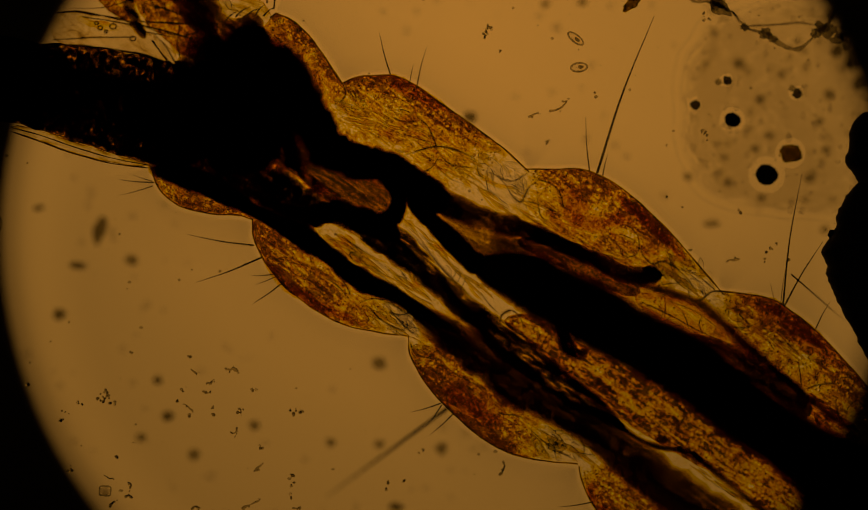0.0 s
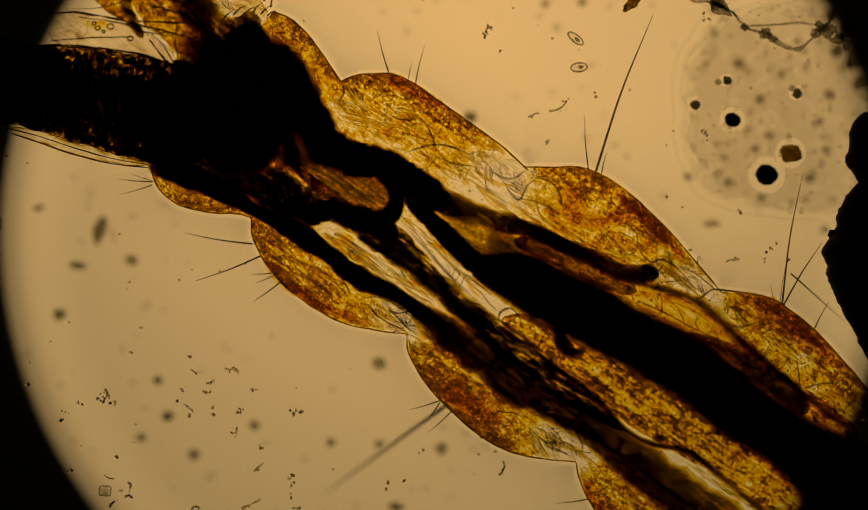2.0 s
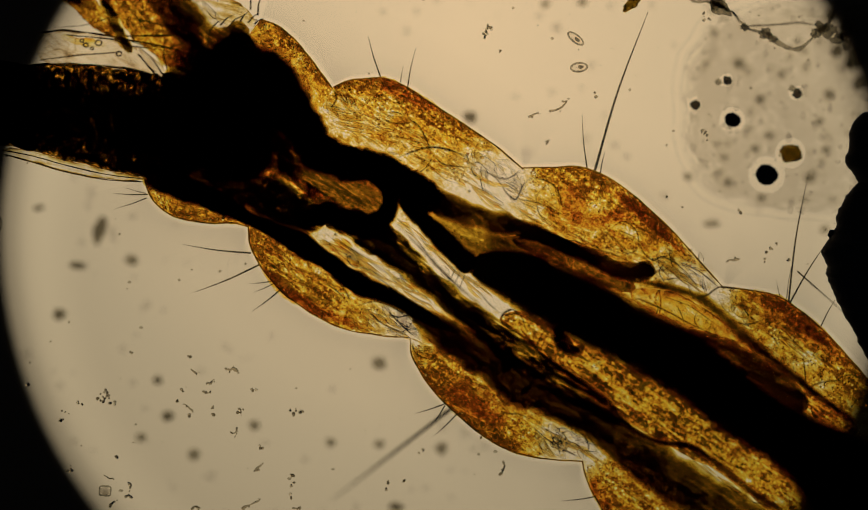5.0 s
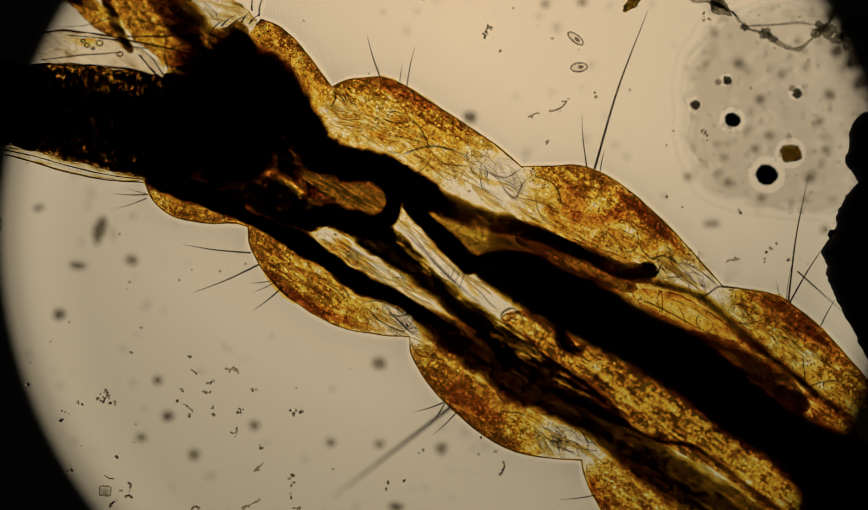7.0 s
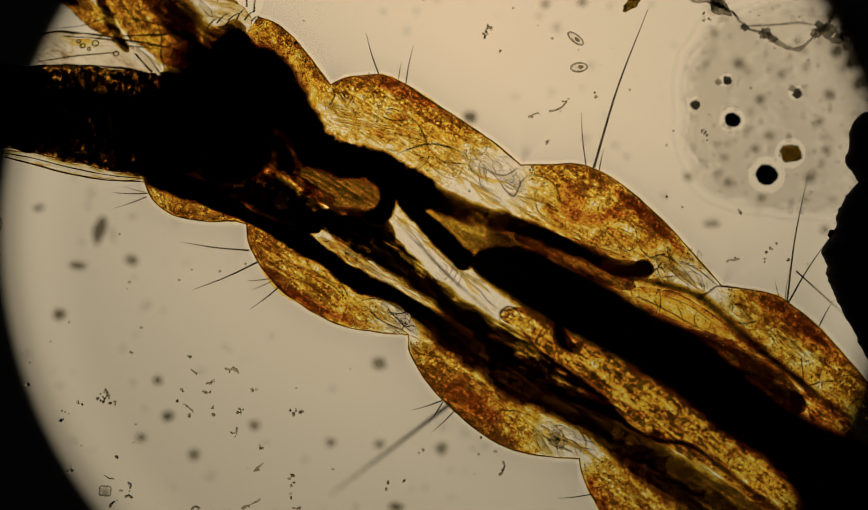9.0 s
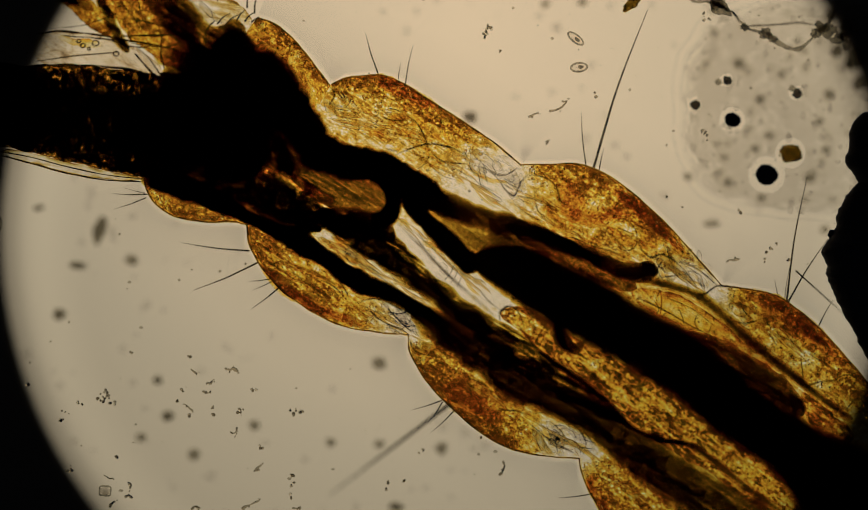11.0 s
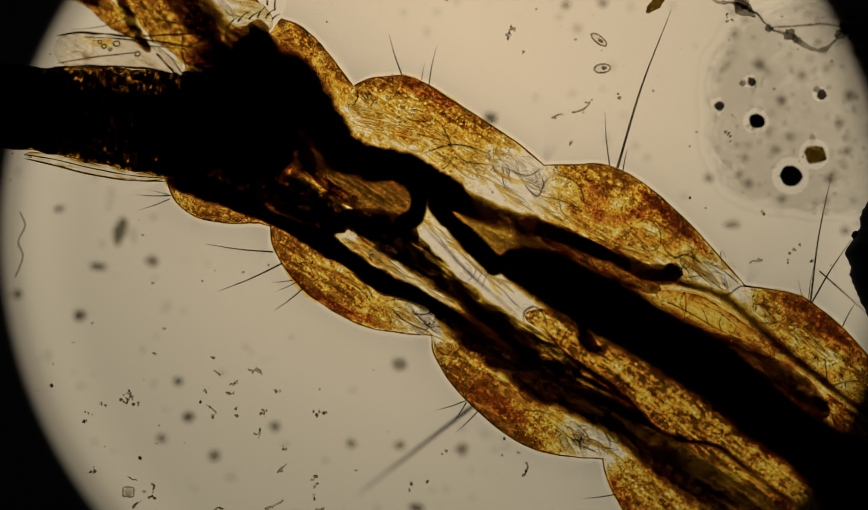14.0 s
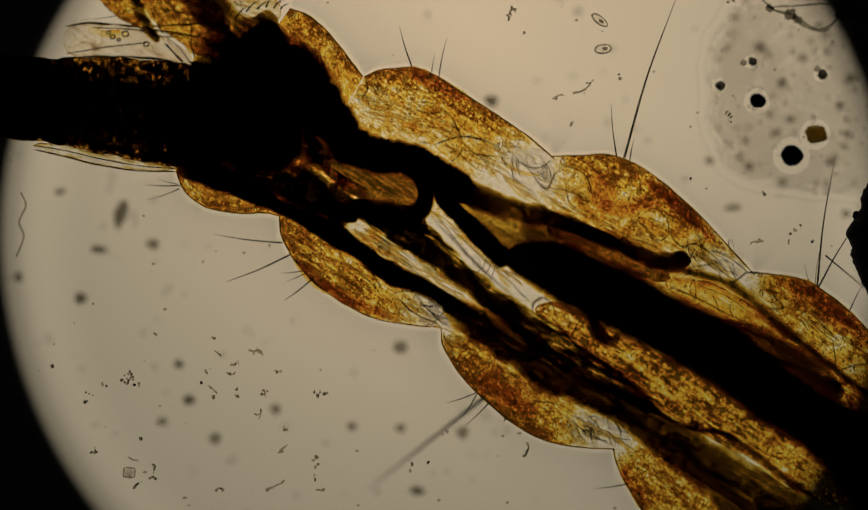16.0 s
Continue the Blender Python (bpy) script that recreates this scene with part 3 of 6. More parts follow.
core = tube("thorax_core", [(428, 58, 34), (427, 90, 56), (416, 145, 92), (408, 210, 106), (430, 262, 98), (484, 314, 54)],
            BODY_Z, black, larva, "black contents of the thorax", flat=0.5, n=64, sides=32, rough=0.22, seed=9)
tube("core_tuft", [(434, 38, 20), (424, 66, 40), (414, 104, 58), (400, 140, 66)], 0.09, brown, core, "ragged brown tip of the thorax contents", flat=0.5, n=36, sides=20, rough=0.4, seed=23)
tube("core_haze", [(462, 62, 10), (486, 92, 20), (516, 132, 22), (540, 172, 12)], 0.09, haze, core, "rust haze along the thorax contents", flat=0.4, n=26, sides=14, rough=0.35, seed=7)
tube("core_veil", [(480, 196, 10), (490, 240, 22), (504, 288, 28), (545, 322, 20)], 0.03, brown, core, "brown veil beside the air tube", flat=0.4, n=26, sides=14, rough=0.25, seed=11)
tube("thorax_muscle", [(330, 296, 30), (390, 318, 36), (450, 338, 38), (530, 378, 40), (590, 402, 26)], BODY_Z, dark_muscle, core, "dark brown muscle behind the thorax", flat=0.5, n=40, sides=20, rough=0.2, seed=21)
trunk_front = tube("trachea", [(440, 105, 49), (495, 160, 52), (540, 222, 47), (582, 278, 40), (640, 298, 37), (700, 310, 36), (750, 342, 34), (800, 374, 28)],
                   (0.05, 0.07), black, larva, "thick black air tube", n=70, sides=18, rough=0.16, seed=4)
trunk_rear = tube("trachea", [(725, 326, 30), (770, 352, 28), (820, 378, 24), (880, 398, 22), (950, 416, 19), (1030, 448, 15), (1100, 480, 16), (1145, 494, 18), (1172, 491, 20), (1190, 492, 9)],
                  (0.07, 0.05), trunk_wall, larva, "black air tube ending in a knob", n=70, sides=18, rough=0.18, seed=8)
loop = tube("trachea", [(690, 318, 20), (707, 345, 18), (710, 375, 18), (696, 398, 19), (668, 399, 16)], 0.085, black, larva, "curled black air tube", n=30, sides=12, rough=0.1)
tube("side_branch", [(735, 330, 20), (745, 372, 18), (775, 407, 19), (820, 450, 21), (862, 494, 26)], 0.075, black, loop, n=30, sides=12, rough=0.15, seed=3)
arch = tube("trachea", [(545, 412, 16), (570, 394, 20), (605, 387, 22), (650, 413, 32), (715, 455, 31), (770, 503, 25), (830, 553, 24), (890, 603, 30), (945, 645, 36), (1005, 688, 30), (1075, 732, 18), (1130, 772, 6)],
            0.07, arch_wall, larva, "arched dark air tube", n=80, sides=18, rough=0.14, seed=6)
lower_front = tube("midgut_strand", [(255, 312, 18), (330, 338, 28), (390, 362, 25), (440, 389, 15), (480, 408, 16), (540, 438, 22), (600, 477, 19), (650, 513, 22), (700, 532, 16), (760, 565, 14), (810, 595, 6)],
                   0.05, black, larva, "dark strand along the lower flank", n=80, sides=18, rough=0.14, seed=12)
lower_rear = tube("midgut_strand", [(745, 562, 14), (800, 598, 32), (870, 640, 39), (940, 688, 47), (1000, 722, 35), (1080, 762, 34), (1130, 804, 37), (1200, 852, 46), (1280, 912, 56), (1400, 1000, 70)],
                  0.05, pitch, larva, "dark brown strand through the rear rings", n=64, sides=16, rough=0.14, seed=14)
gut = tube("gut", [(850, 482, 16), (890, 485, 38), (940, 500, 54), (1000, 530, 62), (1060, 561, 67), (1150, 611, 62), (1250, 667, 66), (1350, 747, 60), (1450, 812, 68), (1550, 892, 112), (1680, 985, 150)],
           BODY_Z, black, larva, "broad black gut", flat=0.75, n=70, sides=20, rough=0.06, seed=15)
tube("gut_knob", [(1012, 590, 15), (1010, 610, 13), (1020, 628, 8), (1040, 636, 13), (1060, 624, 9)], 0.08, brown, gut, n=28, sides=12, rough=0.5)
tube("gut_knob", [(1004, 584, 6), (1016, 606, 11), (1030, 626, 9), (1046, 632, 6)], 0.07, brown, gut, n=16, sides=10, rough=0.3, seed=5)
tube("gut_fold", [(930, 428, 10), (975, 446, 16), (1020, 463, 18), (1070, 488, 19), (1110, 507, 19), (1152, 522, 9)], 0.03, lobe, gut, "orange fold along the gut", n=30, sides=14, rough=0.2, seed=4)
tube("gut_wall", [(1225, 600, 8), (1290, 630, 24), (1350, 668, 32), (1410, 708, 34), (1460, 742, 16)], 0.02, gut_brown, gut, "dark brown wall beside the gut", n=40, sides=14, rough=0.1)
tube("gut_pouch", [(1142, 530, 8), (1190, 548, 24), (1240, 570, 29), (1300, 602, 22), (1360, 640, 9)], 0.03, pouch, gut, "pale golden spindle-shaped pouch", n=40, sides=16, rough=0.06)
tube("pouch_edge", [(1142, 528, 3), (1190, 527, 6), (1240, 541, 7), (1300, 584, 9), (1360, 636, 6)], 0.05, shred, gut, "golden edge of the pouch", n=40, sides=10, rough=0.3)
tube("pouch_edge", [(1145, 540, 3), (1180, 568, 5), (1230, 590, 6), (1290, 604, 5)], 0.05, shred, gut, "golden edge of the pouch", n=40, sides=10, rough=0.3, seed=6)
for crease in (((1150, 538, 1.6), (1200, 560, 2.2), (1260, 592, 2.0), (1312, 614, 1.4)), ((1182, 542, 1.2), (1192, 558, 1.8), (1186, 574, 1.2)), ((1224, 550, 1.2), (1234, 570, 2.0), (1240, 590, 1.2)),
               ((1264, 562, 1.2), (1258, 580, 1.8), (1266, 598, 1.2)), ((1200, 536, 1.0), (1250, 556, 1.8), (1300, 592, 1.2)), ((1290, 582, 1.0), (1284, 600, 1.6), (1292, 612, 1.0))):
    tube("pouch_crease", crease, 0.06, fold_line, gut, n=20, sides=8, rough=0.5)
tube("rear_lobe", [(1455, 702, 6), (1475, 730, 16), (1505, 760, 22), (1550, 785, 16)], 0.03, fat, gut, "amber lobe at the end of the gut", n=30, sides=14, rough=0.2)
fat_strand = tube("fat_body", [(906, 574, 10), (950, 584, 22), (1000, 622, 29), (1100, 688, 43), (1200, 746, 47), (1300, 808, 42), (1400, 876, 44), (1480, 925, 40)],
                  0.02, fat, larva, "granular amber fat body between the dark strands", flat=0.5, n=60, sides=18, rough=0.08, seed=18)
tube("fat_lobe", [(500, 206, 10), (512, 250, 22), (540, 300, 30), (590, 336, 36), (640, 354, 40), (685, 366, 38), (712, 374, 28)], 0.01, lobe_inner, second, "amber lobe between the air tubes", n=30, sides=14, rough=0.1)
tube("golden_streak", [(500, 305, 5), (530, 325, 9), (570, 352, 12), (608, 370, 7)], 0.02, fat, second, "golden streak beside the amber lobe", n=30, sides=12, rough=0.2)
tube("muscle_bed", [(585, 396, 20), (640, 403, 26), (685, 412, 22), (715, 440, 13)], 0.0, pitch, second, "dark muscle under the arched tube", n=30, sides=14, rough=0.15)
tube("muscle_bed", [(370, 338, 16), (430, 362, 12), (500, 394, 18), (570, 414, 14)], 0.0, brown, second, "brown muscle beside the lower strand", n=30, sides=14, rough=0.15)
tube("clear_lens", [(442, 366, 3), (458, 374, 8), (478, 392, 3)], 0.06, film_fold, second, "clear lens-shaped fold", flat=0.4, n=16, sides=12)
tube("gut_mouth", [(752, 362, 8), (800, 402, 26), (850, 432, 48), (925, 460, 50), (1000, 500, 24)], 0.12, haze, gut, "brown fore end of the gut", n=30, sides=16, rough=0.1)
tube("air_thread", [(1150, 506, 7), (1200, 516, 9), (1250, 531, 10), (1290, 556, 12), (1340, 602, 14), (1400, 652, 13), (1450, 691, 11), (1500, 730, 8), (1545, 758, 7)], 0.075, thread_dark, third,
     "dark air tube along the flank", n=60, sides=10, rough=0.25)
tube("air_thread", [(938, 590, 3), (980, 640, 4), (1030, 676, 7), (1090, 722, 9), (1140, 772, 7), (1190, 796, 7), (1250, 806, 7), (1300, 840, 9), (1350, 880, 9), (1420, 930, 9)], 0.075, thread_dark, third,
     "dark air tube beside the fat body", n=60, sides=10, rough=0.25)
for ring, path in ((third, ((1022, 322, 14), (1034, 365, 24), (1060, 392, 22), (1110, 388, 16), (1145, 392, 8))), (third, ((800, 690, 16), (835, 715, 30), (885, 752, 22), (915, 770, 8))),
                   (rear, ((1345, 528, 8), (1385, 546, 20), (1430, 572, 24), (1480, 612, 18), (1540, 668, 12))), (second, ((660, 146, 8), (705, 158, 18), (760, 184, 14), (800, 206, 6))),
                   (third, ((1090, 330, 8), (1150, 376, 14), (1215, 436, 10), (1262, 480, 6))), (second, ((470, 470, 6), (500, 512, 12), (560, 552, 12), (640, 586, 10), (690, 594, 5))),
                   (rear, ((1062, 850, 8), (1078, 885, 14), (1110, 940, 14)))):
    tube("pigment_spot", path, 0.0, rust, ring, "rusty brown pigment", flat=0.5, n=30, sides=14, rough=0.2)
for path in (((585, 420, 1), (640, 452, 1.4), (700, 492, 1.6), (785, 545, 1)), ((600, 440, 0.8), (660, 485, 1.3), (735, 538, 1)), ((712, 398, 1), (760, 448, 1.5), (820, 508, 1.5), (900, 580, 1)),
             ((735, 408, 0.8), (800, 468, 1.2), (880, 540, 1)), ((640, 450, 0.8), (720, 530, 1.1), (790, 550, 0.8)), ((725, 395, 0.8), (790, 480, 1), (850, 535, 0.8))):
    tube("muscle_strand", [(u, v, w * 3.2) for u, v, w in path], 0.0, crease_line, second, n=30, sides=8, rough=0.5)
for k in range(3):
    tube("cross_band", [(822 + 9 * k, 482 + 5 * k, 1.6), (815 + 9 * k, 500 + 6 * k, 1.6), (803 + 12 * k, 512 + 6 * k, 1.4)], 0.09, fold_line, second, n=10, sides=6)


# bristles and folds
def seta(base, tip, width, parent, z0=0.06, z1=0.06, bow=0.0, label="fine dark bristle"):
    a, b = np.array(base, float), np.array(tip, float)
    side = np.array([b[1] - a[1], a[0] - b[0]]) * bow
    width *= 0.85
    tube("seta", [(*a, width), (*((a + b) / 2 + side), width * 0.7), (*b, width * 0.2)], (z0, z1), bristle, parent, label, n=16, sides=7, blunt=False)


for ring, rows in (
    (front, ((268, 352, 205, 350, 1.6), (266, 358, 208, 378, 1.3), (264, 350, 228, 340, 1.0))),
    (second, ((686, 138, 663, 64, 1.7), (735, 156, 749, 86, 1.4), (722, 148, 727, 118, 1.0), (453, 457, 330, 442, 2.0), (468, 478, 352, 528, 2.2),
              (490, 508, 450, 512, 1.3), (494, 512, 458, 528, 1.2), (512, 518, 456, 562, 2.0))),
    (third, ((1074, 306, 1170, 20, 3.0), (1060, 302, 1051, 205, 1.6), (1084, 310, 1092, 272, 1.5), (803, 727, 748, 745, 1.7), (803, 730, 776, 770, 1.7), (826, 744, 782, 786, 1.7))),
    (rear, ((1424, 546, 1462, 310, 2.4), (1426, 548, 1498, 432, 2.2), (1482, 590, 1508, 542, 1.6), (1420, 544, 1432, 470, 1.0), (1410, 540, 1402, 505, 0.9),
            (1075, 895, 1012, 903, 1.6))),
):
    for u0, v0, u1, v1, w in rows:
        seta((u0, v0), (u1, v1), w, ring, bow=0.02)
seta((815, 735), (600, 900), 4.5, third, 0.25, 0.5, label="long blurred bristle")
seta((1440, 490), (1535, 575), 2.0, rear, 0.05, 0.2, label="pale bristle")
for u, v, r in ((157, 82, 4.5), (180, 78, 6), (217, 98, 5), (150, 74, 3.5), (168, 88, 3)):
    tube("bubble", [(u + r * math.cos(k * math.pi / 4), v + 0.8 * r * math.sin(k * math.pi / 4), 1.3) for k in range(9)], 0.1, wall_line, head, n=24, sides=6, blunt=False)
for u0, v0, u1, v1 in ((220, 25, 98, 50), (300, 88, 212, 64)):
    seta((u0, v0), (u1, v1), 1.4, head, 0.1, 0.12, 0.06, "long fine hair")
for u0, v0, u1, v1 in ((400, 48, 425, 28), (420, 44, 444, 30), (436, 42, 452, 22), (450, 44, 470, 26), (462, 46, 478, 36), (380, 60, 402, 38), (468, 30, 478, -10), (455, 20, 462, -15)):
    seta((u0, v0), (u1, v1), 2.2, head, 0.08, 0.09, 0.08, "short curved black bristle")

FOLDS = (
    (second, ((735, 212, 1.4), (755, 225, 1.6), (769, 250, 1.8), (780, 280, 1.3))), (second, ((714, 286, 1.3), (745, 272, 1.9), (780, 264, 2.0), (820, 272, 1.9), (852, 288, 1.0))),
    (second, ((780, 280, 1.6), (805, 296, 1.5), (850, 301, 1.2))), (second, ((782, 278, 1.2), (768, 302, 1.2), (752, 312, 0.8))), (second, ((690, 214, 1.0), (712, 222, 1.6), (740, 222, 1.0))),
    (second, ((850, 300, 1.2), (885, 312, 1.6), (903, 330, 1.6), (915, 347, 1.7), (932, 358, 1.7), (944, 332, 1.5), (962, 316, 1.2))), (second, ((885, 312, 1.0), (912, 322, 1.4), (940, 306, 1.1))),
    (second, ((905, 326, 1.0), (925, 338, 1.4), (938, 344, 1.0))), (second, ((648, 550, 1.3), (680, 544, 1.3), (720, 560, 1.3), (768, 596, 1.2))),
    (second, ((660, 556, 1.2), (690, 582, 1.3), (735, 604, 1.0))), (second, ((700, 560, 1), (732, 592, 1.2), (748, 606, 1))), (second, ((755, 560, 1), (742, 585, 1.2), (722, 604, 1))),
    (second, ((600, 498, 1.0), (622, 522, 1.5), (634, 546, 1.2))), (second, ((570, 505, 0.8), (605, 522, 1.3), (630, 548, 1.0))), (second, ((600, 160, 1.2), (606, 176, 1.4), (596, 196, 1.0))),
    (third, ((1158, 432, 1.6), (1157, 444, 1.8), (1166, 460, 2.0), (1180, 468, 1.8), (1196, 462, 1.6), (1222, 476, 1.8), (1248, 500, 1.7), (1272, 545, 1.6))),
    (third, ((955, 320, 1.2), (985, 324, 1.6), (1008, 345, 1.5), (1018, 385, 1.2))), (third, ((1104, 408, 1.2), (1128, 398, 1.4), (1150, 418, 1.3), (1150, 448, 1.2), (1126, 455, 1.1), (1108, 432, 1))),
    (third, ((936, 358, 1.0), (975, 366, 1.4), (1014, 384, 1.0))), (third, ((930, 372, 0.8), (958, 392, 1.2), (985, 406, 0.8))), (third, ((965, 340, 0.8), (972, 380, 1.3), (984, 396, 0.8))),
    (third, ((1225, 470, 1), (1265, 490, 1.2), (1300, 520, 1))), (third, ((1190, 505, 0.8), (1225, 500, 1.2), (1250, 496, 0.8))), (third, ((1205, 515, 0.8), (1190, 490, 1.2), (1200, 472, 0.8))),
    (third, ((962, 752, 1.4), (1000, 748, 1.4), (1050, 762, 1.7), (1062, 786, 1.4), (1088, 818, 1.2))), (third, ((955, 765, 1), (1000, 800, 1.2), (1050, 826, 1))),
    (third, ((1020, 776, 1), (1008, 800, 1.3), (1012, 822, 1))), (third, ((1040, 766, 1), (1062, 800, 1.3), (1056, 828, 1))), (third, ((900, 745, 1.2), (935, 746, 1.6), (955, 754, 1.0))),
    (rear, ((1258, 537, 1.8), (1278, 532, 1.8), (1300, 519, 1.6), (1340, 522, 1.3))), (rear, ((1328, 582, 1.4), (1350, 585, 1.8), (1380, 577, 1.4))), (rear, ((1392, 600, 1.2), (1425, 614, 1.8), (1438, 617, 1.8), (1449, 610, 1.2))),
    (rear, ((1392, 604, 1), (1400, 615, 1.3), (1408, 628, 0.9))), (rear, ((1450, 640, 1.0), (1452, 668, 1.4), (1456, 696, 1.2))), (rear, ((1456, 700, 1.6), (1486, 690, 2.2), (1530, 688, 1.6))),
    (rear, ((1500, 690, 1.2), (1535, 678, 1.4), (1562, 690, 1.1))), (rear, ((1532, 742, 1.4), (1545, 726, 1.6), (1562, 716, 1.2))),
    (third, ((740, 612, 1.3), (755, 640, 1.2), (800, 650, 1.1))), (third, ((906, 590, 1.4), (908, 566, 1.6), (926, 557, 1.5), (942, 572, 1.5), (950, 598, 1.2))),
)
for ring, path in FOLDS:
    tube("fold", [(u, v, w * 1.7) for u, v, w in path], 0.07, fold_line, ring, n=36, sides=8, rough=0.7)


def membrane_folds(ring, u, v, reach, lean, count, seed):
    """Crumpled creases in the thin skin of a joint."""
    rng = random.Random(seed)
    for k in range(count):
        a = math.radians(lean + rng.uniform(-38, 38))
        x, y = u + rng.uniform(-1, 1) * reach, v + rng.uniform(-1, 1) * reach * 0.75
        half = rng.uniform(0.25, 0.65) * reach
        bend = rng.uniform(-0.12, 0.12) * half
        c, s = math.cos(a), math.sin(a)
        w = rng.uniform(2.0, 4.2)
        tube("crease", [(x - c * half, y - s * half, w * 0.6), (x - s * bend, y + c * bend, w), (x + c * half, y + s * half, w * 0.6)],
             rng.uniform(-0.01, 0.05), skin_clear if k % 3 else crease_line, ring, n=12, sides=8, rough=0.4)


def film_folds(ring, u, v, wide, tall, lean, count, seed):
    """Flat folded-over tongues of thin clear skin at a joint."""
    rng = random.Random(seed)
    for k in range(count):
        a = math.radians(lean + rng.uniform(-30, 30))
        x, y = u + rng.uniform(-1, 1) * wide, v + rng.uniform(-1, 1) * tall
        half, bend, w = rng.uniform(12, 30), rng.uniform(-3, 3), rng.uniform(4, 11)
        c, s = math.cos(a), math.sin(a)
        tube("skin_tongue", [(x - c * half, y - s * half, w * 0.5), (x - s * bend, y + c * bend, w), (x + c * half, y + s * half, w * 0.45)],
             rng.uniform(0.0, 0.06), skin_clear if k % 2 else film_fold, ring, "clear folded skin", flat=0.25, n=14, sides=12, rough=0.3, seed=seed + k)


def shreds(ring, line, count, spread, seed):
    """Golden tatters of tissue along a line in the clear gaps."""
    rng = random.Random(seed)
    (u0, v0), (u1, v1) = line
    a = math.atan2(v1 - v0, u1 - u0)
    for k in range(count):
        f, off = rng.random(), rng.uniform(-1, 1) * spread
        x, y = u0 + (u1 - u0) * f - math.sin(a) * off, v0 + (v1 - v0) * f + math.cos(a) * off
        b, half, w = a + rng.uniform(-0.25, 0.25), rng.uniform(10, 34), rng.uniform(2, 5.5)
        c, s, bend = math.cos(b), math.sin(b), rng.uniform(-5, 5)
        tube("tissue_shred", [(x - c * half, y - s * half, w * 0.4), (x - s * bend, y + c * bend, w), (x + c * half, y + s * half, w * 0.4)],
             rng.uniform(0.0, 0.06), shred, ring, "golden tatter of tissue", flat=0.4, n=16, sides=10, rough=0.5, seed=seed + k)


shreds(second, ((590, 425), (790, 556)), 16, 14, 41)
shreds(second, ((720, 402), (820, 480)), 4, 10, 42)
shreds(third, ((1060, 700), (1220, 800)), 10, 10, 43)
shreds(third, ((1230, 545), (1420, 680)), 14, 16, 44)
shreds(third, ((960, 380), (1180, 470)), 12, 22, 45)
shreds(second, ((640, 230), (900, 370)), 16, 40, 46)
film_folds(second, 640, 455, 50, 16, 38, 2, 47)
film_folds(second, 830, 500, 40, 18, 45, 3, 48)

film_folds(second, 900, 318, 38, 26, 45, 7, 21)
film_folds(second, 705, 575, 38, 22, 35, 7, 22)
film_folds(third, 1230, 490, 48, 30, 40, 12, 23)
film_folds(third, 1010, 790, 40, 24, 35, 10, 24)
film_folds(third, 960, 345, 30, 26, 50, 6, 25)
film_folds(rear, 1330, 560, 34, 18, 40, 6, 26)
film_folds(second, 618, 190, 20, 18, 60, 5, 27)
film_folds(third, 770, 645, 16, 20, 40, 6, 28)
film_folds(second, 725, 575, 30, 24, 50, 6, 35)
film_folds(third, 1030, 785, 34, 24, 55, 6, 36)
film_folds(third, 1215, 478, 30, 24, 60, 5, 37)
film_folds(second, 670, 470, 44, 16, 38, 2, 29)
film_folds(second, 790, 460, 40, 22, 48, 2, 30)
film_folds(third, 1320, 640, 60, 16, 38, 7, 31)

film_folds(head, 368, 24, 30, 22, 45, 9, 32)
film_folds(head, 320, 100, 30, 14, 30, 6, 33)
membrane_folds(head, 240, 30, 34, 50, 7, 34)
membrane_folds(second, 890, 325, 42, 60, 12, 1)
membrane_folds(second, 715, 578, 34, 35, 12, 2)
membrane_folds(third, 1235, 490, 40, 50, 12, 3)
membrane_folds(third, 1030, 795, 36, 30, 12, 4)
membrane_folds(third, 1100, 420, 45, 35, 5, 5)
membrane_folds(second, 610, 185, 22, 50, 6, 6)
membrane_folds(rear, 1440, 640, 48, 40, 5, 7)
membrane_folds(second, 735, 240, 48, 40, 5, 8)
membrane_folds(front, 350, 375, 36, 25, 3, 9)
membrane_folds(second, 720, 515, 40, 35, 6, 10)


def drops_mesh(name, spots, material):
    """Many small round drops, each (u, v, z, radius), in one mesh."""
    ball = bmesh.new()
    bmesh.ops.create_icosphere(ball, subdivisions=2, radius=1)
    shape = np.array([v.co for v in ball.verts])
    sides = np.array([[v.index for v in f.verts] for f in ball.faces])
    ball.free()
    verts = np.concatenate([np.array(at(u, v, z)) + shape * (r / 1000, r / 1000 * k, r / 1000 * 0.8) for u, v, z, r, k in spots])
    faces = np.concatenate([sides + i * len(shape) for i in range(len(spots))])
    return mesh(name, verts.tolist(), faces.tolist(), material)


